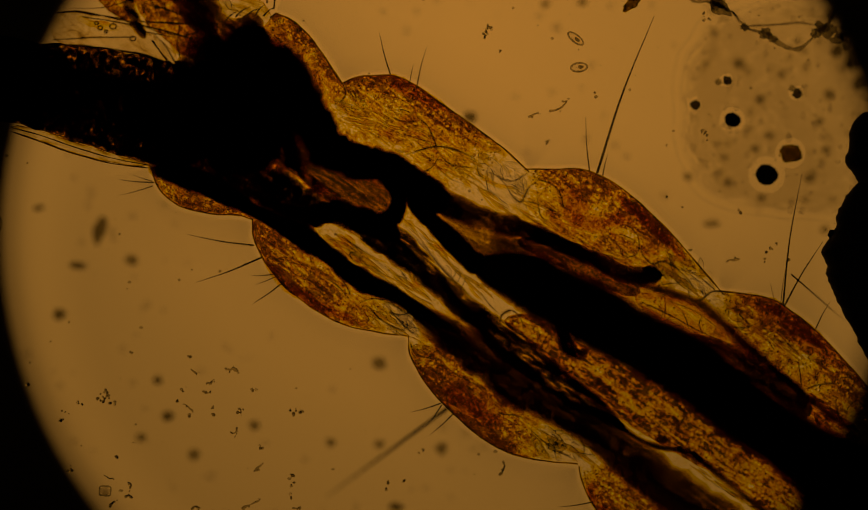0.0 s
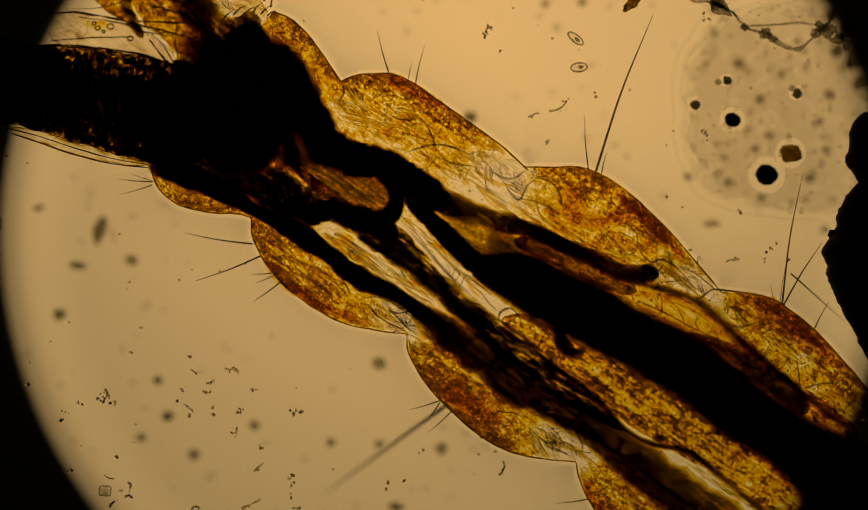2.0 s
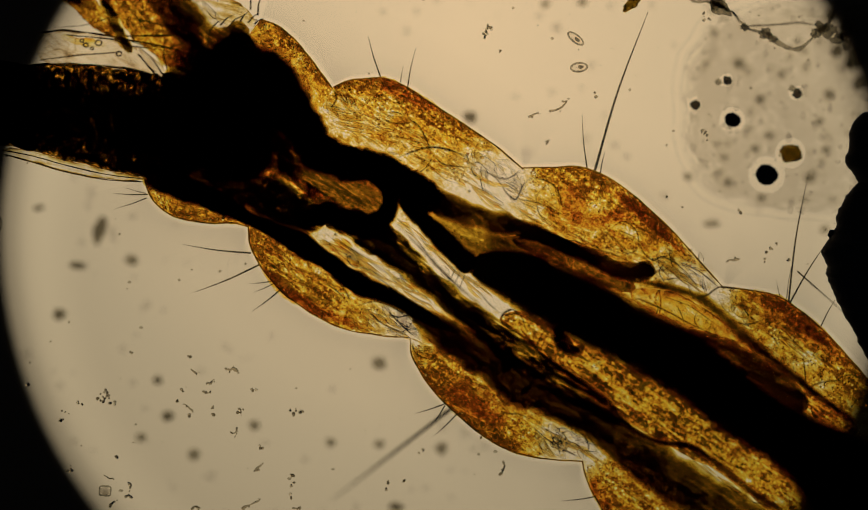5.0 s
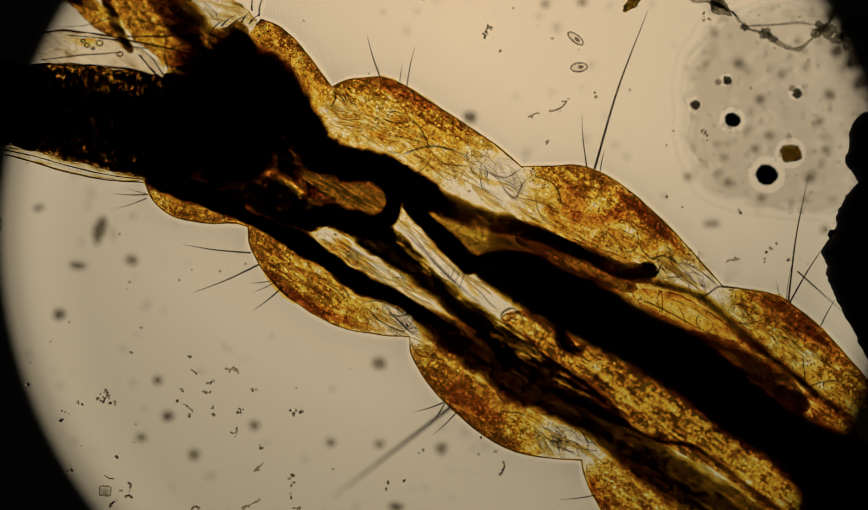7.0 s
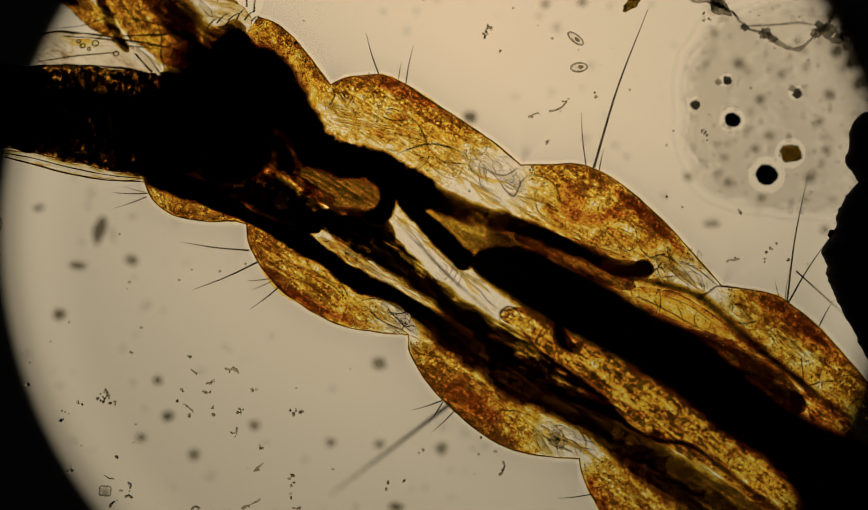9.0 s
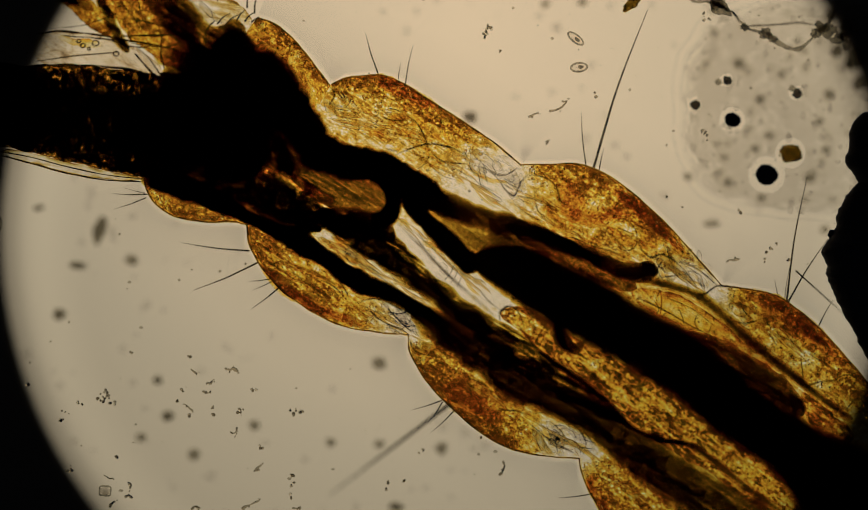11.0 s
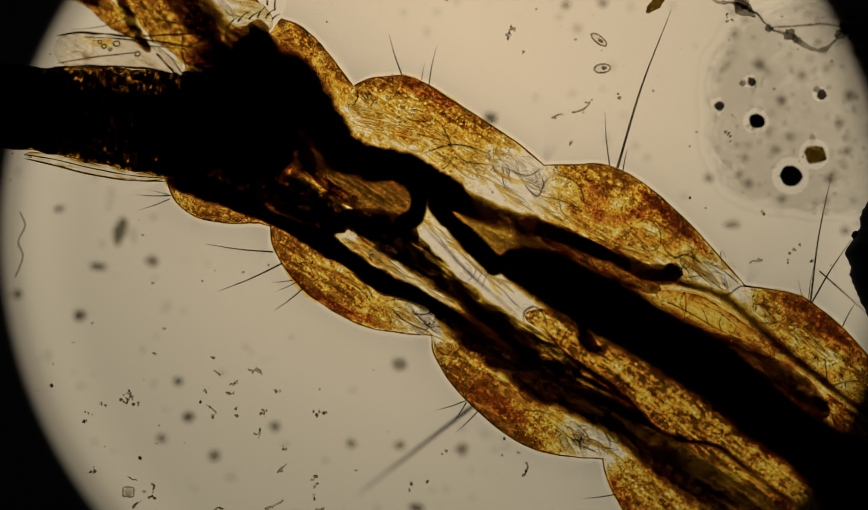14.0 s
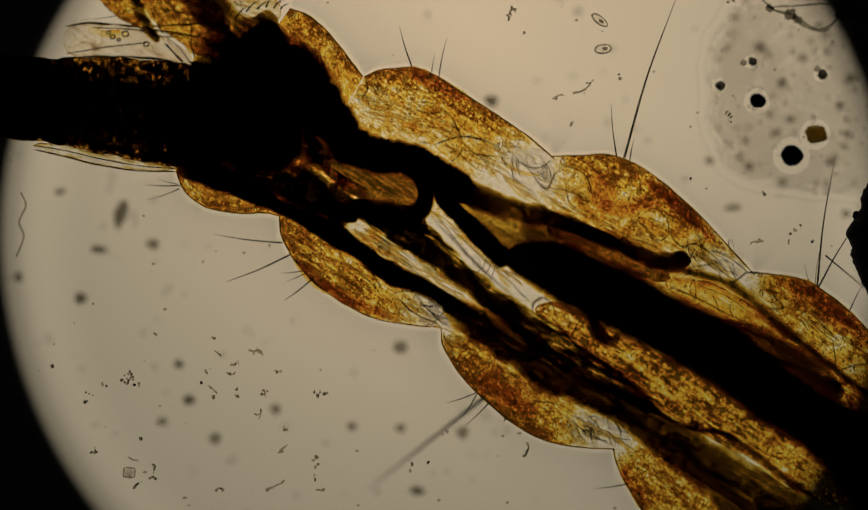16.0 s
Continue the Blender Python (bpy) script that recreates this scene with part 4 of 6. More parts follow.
def flank_drops(ring, side, outward, count, depth, seed, material=None, sizes=(1.2, 3.0), span=(0.1, 0.74)):
    """Oil drops that crowd under the skin of a flank and thin out inwards."""
    rng = random.Random(seed)
    outline = edge_line(*side, outward, 40, seed)
    spots = []
    while len(spots) < count:
        x = rng.uniform(*span) * 40
        i = int(x)
        p = outline[i] + (outline[i + 1] - outline[i]) * (x - i)
        d = outline[i + 1] - outline[i]
        d = np.array([-d[1], d[0]]) / max(np.hypot(*d), 1e-6) * outward
        p = p + d * (4 + depth * rng.random() ** 1.6)
        if noise.noise(Vector((p[0] * 0.025, p[1] * 0.025, seed))) < rng.uniform(-0.5, 0.25):
            continue
        spots.append((p[0], p[1], BODY_Z + rng.uniform(-0.03, 0.045), rng.uniform(*sizes) * rng.uniform(0.5, 1), rng.uniform(0.7, 1.3)))
    tagged(part("oil_granulation", drops_mesh("oil_granulation", spots, material or oil_gold), ring, "tiny golden oil drops under the skin"), kind="stuff")


for ring, name, upper, lower in ((front, "front", 200, 160), (second, "second", 460, 360), (third, "third", 520, 420), (rear, "rear", 480, 260)):
    flank_drops(ring, SIDES[name][0], 1, upper, 95 if name != "front" else 40, 3, oil_gold, span=(0.1, 0.62 if name == "rear" else 0.74))
    flank_drops(ring, SIDES[name][1], -1, lower, 70 if name != "front" else 30, 5, oil_gold)
    flank_drops(ring, SIDES[name][0], 1, upper // 5, 40, 7, oil_deep)
    flank_drops(ring, SIDES[name][1], -1, lower // 5, 50, 9, oil_deep)


def strand_drops(piece, line, count, spread, seed, material, sizes=(1.5, 4.5)):
    """Oil drops scattered along an inner strand."""
    rng = random.Random(seed)
    rows = glide(line, 60)
    spots = []
    for k in range(count):
        i = rng.randrange(60)
        u, v, w = rows[i]
        a = rng.uniform(0, 6.28)
        r = w * spread * math.sqrt(rng.random())
        spots.append((u + r * math.cos(a), v + r * math.sin(a), BODY_Z + rng.uniform(0, 0.05), rng.uniform(*sizes) * rng.uniform(0.5, 1), rng.uniform(0.7, 1.3)))
    tagged(part("oil_granulation", drops_mesh("oil_granulation", spots, material), piece, "tiny oil drops in the strand"), kind="stuff")


strand_drops(fat_strand, ((906, 574, 10), (1000, 622, 29), (1100, 688, 43), (1200, 746, 47), (1300, 808, 42), (1400, 876, 44), (1480, 925, 40)), 160, 0.85, 51, oil_gold, (1.2, 2.8))
strand_drops(fat_strand, ((1000, 622, 29), (1200, 746, 47), (1400, 876, 44)), 50, 0.7, 52, oil_deep, (1.5, 3.5))
strand_drops(gut, ((1142, 530, 8), (1240, 570, 26), (1360, 640, 9)), 50, 0.8, 53, oil_gold, (1.2, 2.8))


def fibre_sheet(ring, corner, along, across, count, seed, wide=(1.2, 3.0), reach=(28, 80)):
    """Clear muscle fibres that run side by side through a patch of a ring."""
    rng = random.Random(seed)
    for k in range(count):
        f, g = rng.random(), rng.random()
        u = corner[0] + along[0] * f + across[0] * g
        v = corner[1] + along[1] * f + across[1] * g
        a = math.atan2(along[1], along[0]) + rng.uniform(-0.18, 0.18)
        half, w, bow = rng.uniform(*reach) / 2, rng.uniform(*wide), rng.uniform(-4, 4)
        c, s = math.cos(a), math.sin(a)
        tube("muscle_fibre", [(u - c * half, v - s * half, w * 0.3), (u - s * bow, v + c * bow, w), (u + c * half, v + s * half, w * 0.3)],
             rng.uniform(-0.01, 0.06), fibre_clear if k % 3 else crease_line if k % 2 else shred, ring, n=10, sides=8, rough=0.35, seed=seed + k)


fibre_sheet(second, (600, 180), (150, 55), (20, 60), 34, 61)
fibre_sheet(second, (740, 240), (120, 60), (40, 70), 22, 62)
fibre_sheet(second, (590, 425), (190, 122), (-6, 16), 22, 63)
fibre_sheet(second, (715, 400), (170, 150), (10, -10), 16, 64)
fibre_sheet(second, (470, 430), (150, 105), (30, 60), 20, 65)
fibre_sheet(second, (650, 552), (90, 45), (5, 18), 14, 66)
fibre_sheet(third, (950, 345), (60, 30), (-5, 50), 12, 67)
fibre_sheet(third, (1020, 415), (130, 48), (10, 22), 18, 68)
fibre_sheet(third, (760, 625), (170, 110), (-10, 25), 26, 69)
fibre_sheet(third, (975, 760), (80, 50), (20, 20), 12, 70)
fibre_sheet(third, (1200, 480), (70, 50), (30, 10), 12, 71)
fibre_sheet(third, (1010, 665), (110, 80), (12, -8), 16, 72)
fibre_sheet(rear, (1330, 560), (130, 100), (60, -10), 26, 73)
fibre_sheet(rear, (1090, 840), (90, 70), (30, 40), 14, 74)
fibre_sheet(rear, (1230, 815), (150, 95), (0, 14), 12, 75)


# ---- grains and particles on the slide ----
def lump_mesh(name, length, width, material, seed, rough=0.35, flat=0.7, divisions=3):
    bm = bmesh.new()
    bmesh.ops.create_icosphere(bm, subdivisions=divisions, radius=1)
    for v in bm.verts:
        k = 1 + rough * noise.noise(v.co * 1.3 + Vector((seed, seed * 0.7, 0))) + 0.5 * rough * noise.noise(v.co * 3.1 + Vector((seed, 0, seed)))
        v.co = Vector((v.co.x * length / 2000 * k, v.co.y * width / 2000 * k, v.co.z * min(length, width) / 2000 * flat * k))
    me = bpy.data.meshes.new(name)
    bm.to_mesh(me)
    bm.free()
    me.materials.append(material)
    me.polygons.foreach_set("use_smooth", [True] * len(me.polygons))
    return me


def particle(name, u, v, length, width, angle, material, label, z=None, group="grains on the slide", rough=0.35, category="grain"):
    k = 1 if z is None else (HEIGHT - z) / HEIGHT
    ob = new(name, lump_mesh(name, length * k, width * k, material, u * 0.13 + v * 0.07, rough))
    ob.matrix_basis = Matrix.Translation(at(u, v, SLIDE_TOP + min(length, width) / 2000 * 0.7 if z is None else z)) @ pose(0, 0, 0, 0, 0, -angle)
    return rests(tagged(ob, label, category, group, "thing"))


UNDER = SLIDE_BOTTOM - 0.006
tiny = []
for u, v, length, width, angle, z in ((180, 415, 52, 22, 105, -0.1), (140, 480, 26, 14, 5, -0.06), (107, 568, 22, 21, 0, -0.08), (70, 376, 20, 10, -10, -0.1),
                                      (303, 752, 22, 20, 0, -0.1), (285, 687, 18, 16, 0, -0.07), (715, 916, 26, 16, 10, -0.08), (850, 212, 24, 20, 30, -0.1)):
    particle("grain", u, v, length, width, angle, speck_dark, "blurred dark grain sunk under the focus", UNDER)
for u, v, length, width, angle in ((238, 470, 22, 20, 0), (598, 800, 18, 16, 0), (797, 810, 24, 22, 0), (685, 657, 26, 22, 0), (350, 822, 22, 20, 0), (1285, 405, 30, 12, 0),
                                   (460, 768, 20, 18, 0), (685, 803, 20, 16, 0), (985, 8, 16, 14, 0), (255, 790, 18, 16, 0), (1052, 4, 18, 14, 0)):
    particle("grain", u, v, length, width, angle, speck_grey, "faint grey grain out of focus", UNDER)
for u, v, length, width, angle in ((192, 714, 18, 14, 60), (186, 724, 10, 8, 0), (201, 727, 12, 6, 10), (538, 746, 14, 11, 20), (528, 743, 8, 4, 20), (118, 744, 13, 5, 20), (112, 762, 6, 10, 0),
                                   (127, 847, 12, 9, 0), (52, 697, 7, 9, 0), (143, 728, 10, 6, 0), (238, 637, 6, 5, 0), (323, 723, 7, 5, 0), (383, 735, 7, 6, 0), (385, 748, 8, 4, -10),
                                   (340, 750, 6, 7, 0), (461, 705, 13, 5, 5), (432, 745, 8, 6, -30)):
    tiny.append((u, v, length, width, angle, "tiny lumpy dark crumb on the slide"))
for u, v, length, width, angle in ((176, 722, 5, 10, 0), (344, 645, 7, 4, 30), (330, 705, 4, 8, 20), (880, 57, 24, 11, 115), (1075, 171, 9, 7, 20), (987, 259, 13, 6, 120), (902, 93, 6, 3, 0),
                                   (905, 852, 7, 10, 30), (700, 872, 6, 9, 20), (697, 883, 6, 8, 20), (760, 816, 9, 9, 0), (732, 867, 4, 4, 0), (212, 826, 5, 4, 20), (473, 805, 6, 10, 10),
                                   (527, 862, 7, 8, 0)):
    tiny.append((u, v, length, width, angle, "tiny lumpy brown crumb on the slide"))
for u, v, length, width, angle in ((529, 877, 6, 9, 0), (525, 896, 6, 10, 0), (1338, 383, 8, 6, 0), (1205, 355, 3, 3, 0), (1394, 447, 8, 6, 20), (1386, 455, 6, 5, 0), (1380, 470, 7, 5, 40),
                                   (1402, 440, 6, 5, 0), (1424, 468, 6, 5, 0), (1275, 246, 5, 16, -15), (1270, 238, 7, 5, 0), (1275, 25, 7, 6, 0), (1284, 36, 7, 5, 0), (1272, 33, 5, 7, 0),
                                   (870, 788, 7, 6, 0)):
    tiny.append((u, v, length, width, angle, "tiny lumpy dark crumb on the slide"))


def bead_mesh(name, beads, material, seed):
    """A clump of tiny lumps, each (u, v, size) from the clump's centre."""
    rng = random.Random(seed)
    bm = bmesh.new()
    for u, v, size in beads:
        start = len(bm.verts)
        m = Matrix.Translation((u / 1000, -v / 1000, size * 0.3 / 1000)) @ Matrix.Rotation(rng.uniform(0, 6), 4, "Z") @ Matrix.Diagonal((size / 2000 * rng.uniform(1, 1.5), size / 2000, size / 2500, 1))
        bmesh.ops.create_icosphere(bm, subdivisions=2, radius=1, matrix=m)
        bm.verts.ensure_lookup_table()
        for w in bm.verts[start:]:
            w.co += Vector((1, 1, 0)) * (size / 5000 * noise.noise(w.co * 900 + Vector((seed, 0, 0))))
    me = bpy.data.meshes.new(name)
    bm.to_mesh(me)
    bm.free()
    me.materials.append(material)
    me.polygons.foreach_set("use_smooth", [True] * len(me.polygons))
    return me


def crumbs(u, v, length, width, angle, label, group="grains on the slide"):
    """A small cluster of dark and pale crumbs that cover an oblong patch."""
    rng = random.Random(int(u * 7 + v))
    count = max(2, int(length * width / 22))
    c, s = math.cos(math.radians(angle)), math.sin(math.radians(angle))
    beads = []
    for k in range(count):
        x, y = rng.uniform(-0.5, 0.5) * length, rng.uniform(-0.5, 0.5) * width
        beads.append((x * c - y * s, x * s + y * c, rng.uniform(2.6, 5.6)))
    ob = new("crumb", bead_mesh("crumb", beads, speck_bead, int(u)))
    ob.matrix_basis = Matrix.Translation(at(u, v, SLIDE_TOP + 0.003))
    return rests(tagged(ob, label, "grain", group, "thing"))


def chain(path, width, seed, label="crooked chain of tiny brown grains"):
    """A wriggling rod of grains grown together, with a few loose ones beside it."""
    rng, (u0, v0) = random.Random(seed), path[0]
    ob = rests(tagged(new("grain_chain"), label, "debris", "chains on the slide", "thing"))
    ob.matrix_basis = Matrix.Translation(at(u0, v0, SLIDE_TOP + 0.004))
    rod = [(784 + u - u0 + rng.uniform(-1.5, 1.5), 461 + v - v0 + rng.uniform(-1.5, 1.5), width * rng.uniform(0.6, 1.5)) for u, v in glide(path, 2 * (len(path) - 1))]
    tube("rod", rod, 0.0, speck_bead, ob, n=28, sides=7, rough=0.6, seed=seed)
    loose = [(u - u0 + rng.uniform(-4, 4), v - v0 + rng.uniform(-4, 4), width * rng.uniform(0.9, 2.2)) for u, v in path[1:]]
    part("loose_grains", bead_mesh("loose_grains", loose, speck_bead, seed), ob)
    return ob


for k, path in enumerate((((405, 664), (413, 669), (422, 665), (430, 671)), ((438, 920), (450, 912), (460, 909), (470, 902)), ((415, 778), (424, 783), (428, 772), (424, 792)),
                          ((330, 730), (340, 733), (348, 742)), ((345, 668), (352, 673), (358, 676)), ((365, 706), (373, 711), (382, 706)), ((372, 694), (380, 693), (384, 688)),
                          ((908, 834), (913, 843), (906, 855)), ((188, 858), (196, 866), (206, 863)), ((230, 872), (235, 878), (234, 884)), ((1014, 183), (1022, 186), (1008, 198), (990, 202)),
                          ((955, 213), (965, 208), (975, 205)), ((1312, 474), (1325, 469), (1338, 468)), ((528, 918), (538, 921), (545, 916)), ((226, 898), (234, 896), (238, 902)),
                          ((468, 850), (462, 848), (472, 840)), ((430, 738), (436, 742), (434, 749)), ((345, 920), (352, 916), (362, 919)), ((200, 912), (208, 906), (196, 915)))):
    chain(path, 1.7, k)
for u, v, length, width, angle, label in tiny:
    crumbs(u, v, length * 1.15, width * 1.15, angle, label)


def cell(u, v, length, width, angle, label, square=0.0):
    """A hollow particle: a dark lumpy wall round a clear core."""
    thing = rests(tagged(new("cell"), label, "cell", "cells on the slide", "thing"))
    thing.matrix_basis = pose(*at(u, v, SLIDE_TOP + 0.008), 0, 0, -angle)
    pts = []
    for i in range(25):
        a = 2 * math.pi * i / 24
        k = (abs(math.cos(a)) ** (2 + square) + abs(math.sin(a)) ** (2 + square)) ** (-1 / (2 + square))
        pts.append((784 + length / 2 * k * math.cos(a), 461 + width / 2 * k * math.sin(a), 1.5 + 0.8 * noise.noise(Vector((i * 0.5, u, 0)))))
    tube("cell_wall", pts, 0.0, speck_brown, thing, "dark wall", n=48, sides=7, rough=0.3, blunt=False)
    part("cell_core", lump_mesh("cell_core", length * 0.9, width * 0.9, film_fold if square else skin_clear, u, 0.12, 0.5), thing, "clear core")
    if not square:
        part("cell_kernel", lump_mesh("cell_kernel", length * 0.3, width * 0.45, speck_dark, u + 3, 0.5, 0.5), thing, "dark kernel").location = (length * 0.0001, 0, 0.004)


cell(1040, 70, 34, 13, 38, "oblong dark-edged cell lying on the slide")
cell(1046, 122, 30, 16, -6, "oval clear cell with a dark edge")
cell(190, 887, 20, 17, 4, "small square crystal with dark edges", 4.0)
particle("brown_flake", 1142, 8, 40, 15, -35, speck_umber, "ragged brown flake on the slide", category="flake", rough=0.6)

# ---- the droplet with its dark grains, the torn thread and the opaque lump ----
droplet = new("oil_droplet", None)
HALO_GRAINS = ((1323, 217, 29), (1385, 316, 41), (1255, 190, 17), (1428, 277, 34), (1312, 146, 16), (1438, 168, 17))
verts, faces, film, spokes, bands = [], [], [], 160, 56
outline = []
for i in range(spokes):
    a = 2 * math.pi * i / spokes
    r = 1 + 0.06 * noise.noise(Vector((math.cos(a) * 1.4, math.sin(a) * 1.4, 4.2))) + 0.025 * noise.noise(Vector((math.cos(a) * 5, math.sin(a) * 5, 1.2)))
    r *= (abs(math.cos(a)) ** 2.6 + abs(math.sin(a)) ** 2.6) ** (-1 / 2.6)
    outline.append((1452 + 246 * r * math.cos(a), 190 + 214 * r * math.sin(a)))
for band in range(bands + 1):
    f = 1 - band / bands
    for u, v in outline:
        x, y = 1452 + (u - 1452) * f, 190 + (v - 190) * f
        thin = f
        # stain weakened round each grain to paint its bright optical halo
        for gu, gv, size in HALO_GRAINS:
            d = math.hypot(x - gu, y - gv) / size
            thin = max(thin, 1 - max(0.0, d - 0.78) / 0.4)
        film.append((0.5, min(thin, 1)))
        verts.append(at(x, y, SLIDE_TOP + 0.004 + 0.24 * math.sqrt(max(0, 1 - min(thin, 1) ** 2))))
for band in range(bands):
    for i in range(spokes):
        j = (i + 1) % spokes
        faces.append((band * spokes + i, band * spokes + j, (band + 1) * spokes + j, (band + 1) * spokes + i))
tagged(droplet, "flat greyish oil droplet speckled with grains on the slide", "droplet", kind="thing")
split = 7 * spokes
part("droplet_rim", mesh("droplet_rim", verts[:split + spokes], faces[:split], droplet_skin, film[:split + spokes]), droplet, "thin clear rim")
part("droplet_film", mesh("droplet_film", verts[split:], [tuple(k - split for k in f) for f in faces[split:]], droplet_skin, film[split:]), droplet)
rests(droplet)
for u, v, size, material, label in ((1323, 217, 29, soot, "black round grain in the droplet"), (1385, 316, 41, soot, "large black round grain in the droplet"),
                                    (1255, 190, 17, speck_black, "dark round grain in the droplet"), (1428, 277, 36, speck_umber, "brown angular grain in the droplet"),
                                    (1314, 146, 16, speck_black, "dark grain in the droplet"), (1298, 148, 12, speck_grey, "grey grain in the droplet"),
                                    (1440, 170, 17, speck_black, "dark grain in the droplet"), (1432, 160, 12, speck_brown, "brown grain in the droplet")):
    particle("droplet_grain", u, v, size, size * 0.93, 20, material, label, SLIDE_TOP + 0.2, "grains in the droplet", rough=0.12 if material is soot else 0.42)
for u, v, size in ((1335, 115, 22), (1375, 180, 20), (1390, 245, 16), (1492, 272, 18), (1498, 170, 20), (1532, 115, 18), (1290, 60, 14), (1243, 320, 16), (1315, 330, 18), (1375, 358, 18), (1412, 135, 14),
                   (1462, 322, 20), (1480, 220, 16), (1440, 75, 14), (1365, 270, 16), (1490, 415, 16), (1540, 60, 16)):
    particle("droplet_grain", u, v, size, size * 0.85, 10, speck_grey, "faint grey grain in the droplet", UNDER, "grains in the droplet")

rng = random.Random(5)
for k in range(44):
    u, v, size = rng.uniform(1250, 1548), rng.uniform(20, 370), rng.uniform(7, 15)
    particle("droplet_grain", u, v, size, size * rng.uniform(0.6, 1.0), rng.uniform(0, 180), speck_faint, "faint small grain in the droplet", UNDER, "grains in the droplet")


def droplet_speckle():
    """Pale specks that float in the droplet, too many to count."""
    rng = random.Random(71)
    spots = []
    while len(spots) < 150:
        u, v = rng.uniform(1225, 1600), rng.uniform(10, 385)
        if math.hypot((u - 1452) / 225, (v - 190) / 195) < 1:
            spots.append((u, v, SLIDE_TOP + rng.uniform(0.03, 0.2), rng.uniform(2, 6.5), rng.uniform(0.6, 1.5)))
    tagged(part("speckle", drops_mesh("speckle", spots, speck_pale), droplet, "pale specks afloat in the droplet"), kind="stuff")


droplet_speckle()

thread = tube("torn_thread", [(1120, -35, 1.5), (1160, -52, 2), (1215, -30, 2), (1250, 1, 2.4), (1290, 4, 4), (1322, 22, 4), (1340, 42, 3), (1356, 54, 2.6), (1385, 60, 3), (1402, 74, 3.4), (1425, 86, 3), (1446, 87, 3.2), (1464, 72, 3), (1476, 56, 3), (1492, 45, 3), (1508, 20, 2)],
              SLIDE_TOP + 0.16, speck_brown, None, "ragged dark thread", n=160, sides=8, rough=0.9)
rests(tagged(thread, "ragged dark thread of debris beside the droplet", "thread", kind="thing"))
tube("thread_clump", [(1285, -5, 8), (1305, 14, 16), (1322, 30, 6)], SLIDE_TOP + 0.09, speck_dark, thread, "dark clump in the thread", n=14, sides=10, rough=0.5)
for k, (u, v, r) in enumerate(((1384, 62, 9), (1395, 70, 7), (1474, 60, 9), (1486, 50, 10), (1500, 56, 12), (1512, 70, 10), (1526, 66, 9), (1530, 82, 8), (1296, 4, 12), (1345, 50, 6))):
    clump = part("thread_clump", lump_mesh("thread_clump", 2.2 * r, 1.7 * r, speck_brown if k % 3 else speck_dark, k * 3.7, 0.9), thread, "ragged brown clump in the thread")
    clump.location = at(u, v, SLIDE_TOP + 0.16)
tube("thread_fork", [(1335, 48, 1.5), (1385, 46, 2), (1440, 42, 1.8), (1500, 48, 1.5)], SLIDE_TOP + 0.2, speck_grey, thread, n=24, sides=6, rough=0.5)

# grains added to imitate the dark upper right edge of the field
for u, v, size in ((1528, 50, 30), (1512, 92, 22), (1545, 105, 34), (1552, 150, 22), (1500, 28, 20)):
    particle("grain", u, v, size, size * 1.2, 20, speck_dark, "blurred dark grain sunk under the focus", UNDER)

hair = tube("pale_fibre", [(-8, 380, 1.5), (2, 405, 2), (-10, 435, 2), (-2, 462, 2), (-16, 500, 1.5)], SLIDE_TOP + 0.1, speck_faint, None, "pale curled fibre", n=40, sides=6, rough=0.4)
rests(tagged(hair, "pale curled fibre at the rim of the field", "fibre", kind="thing"))
particle("grain", -4, 530, 14, 18, 0, speck_dark, "blurred dark grain sunk under the focus", UNDER)


def fine_dust():
    """Faint motes all over the slide, too many and too small to count."""
    rng = random.Random(12)
    bm = bmesh.new()
    for k in range(200):
        size = rng.choice((1.2, 1.6, 2.2, 3.0)) / 1000
        m = Matrix.Translation(at(rng.uniform(-60, 1640), rng.uniform(-60, 980), SLIDE_TOP + size)) @ Matrix.Diagonal((size * rng.uniform(0.7, 1.8), size, size, 1))
        bmesh.ops.create_icosphere(bm, subdivisions=1, radius=1, matrix=m)
    me = bpy.data.meshes.new("fine_dust")
    bm.to_mesh(me)
    bm.free()
    me.materials.append(speck_faint)
    return rests(tagged(new("fine_dust", me), "faint grey dust motes strewn over the slide", "dust", kind="stuff"))


fine_dust()


def sunken_dust():
    """Pale motes on the underside of the slide, far out of focus."""
    rng = random.Random(19)
    spots = [(rng.uniform(-60, 1640), rng.uniform(-60, 980), UNDER - 0.004, rng.uniform(4, 11), rng.uniform(0.6, 1.5)) for k in range(190)]
    return rests(tagged(new("sunken_dust", drops_mesh("sunken_dust", spots, speck_pale)), "pale blurred motes under the slide", "dust", kind="stuff"))


sunken_dust()


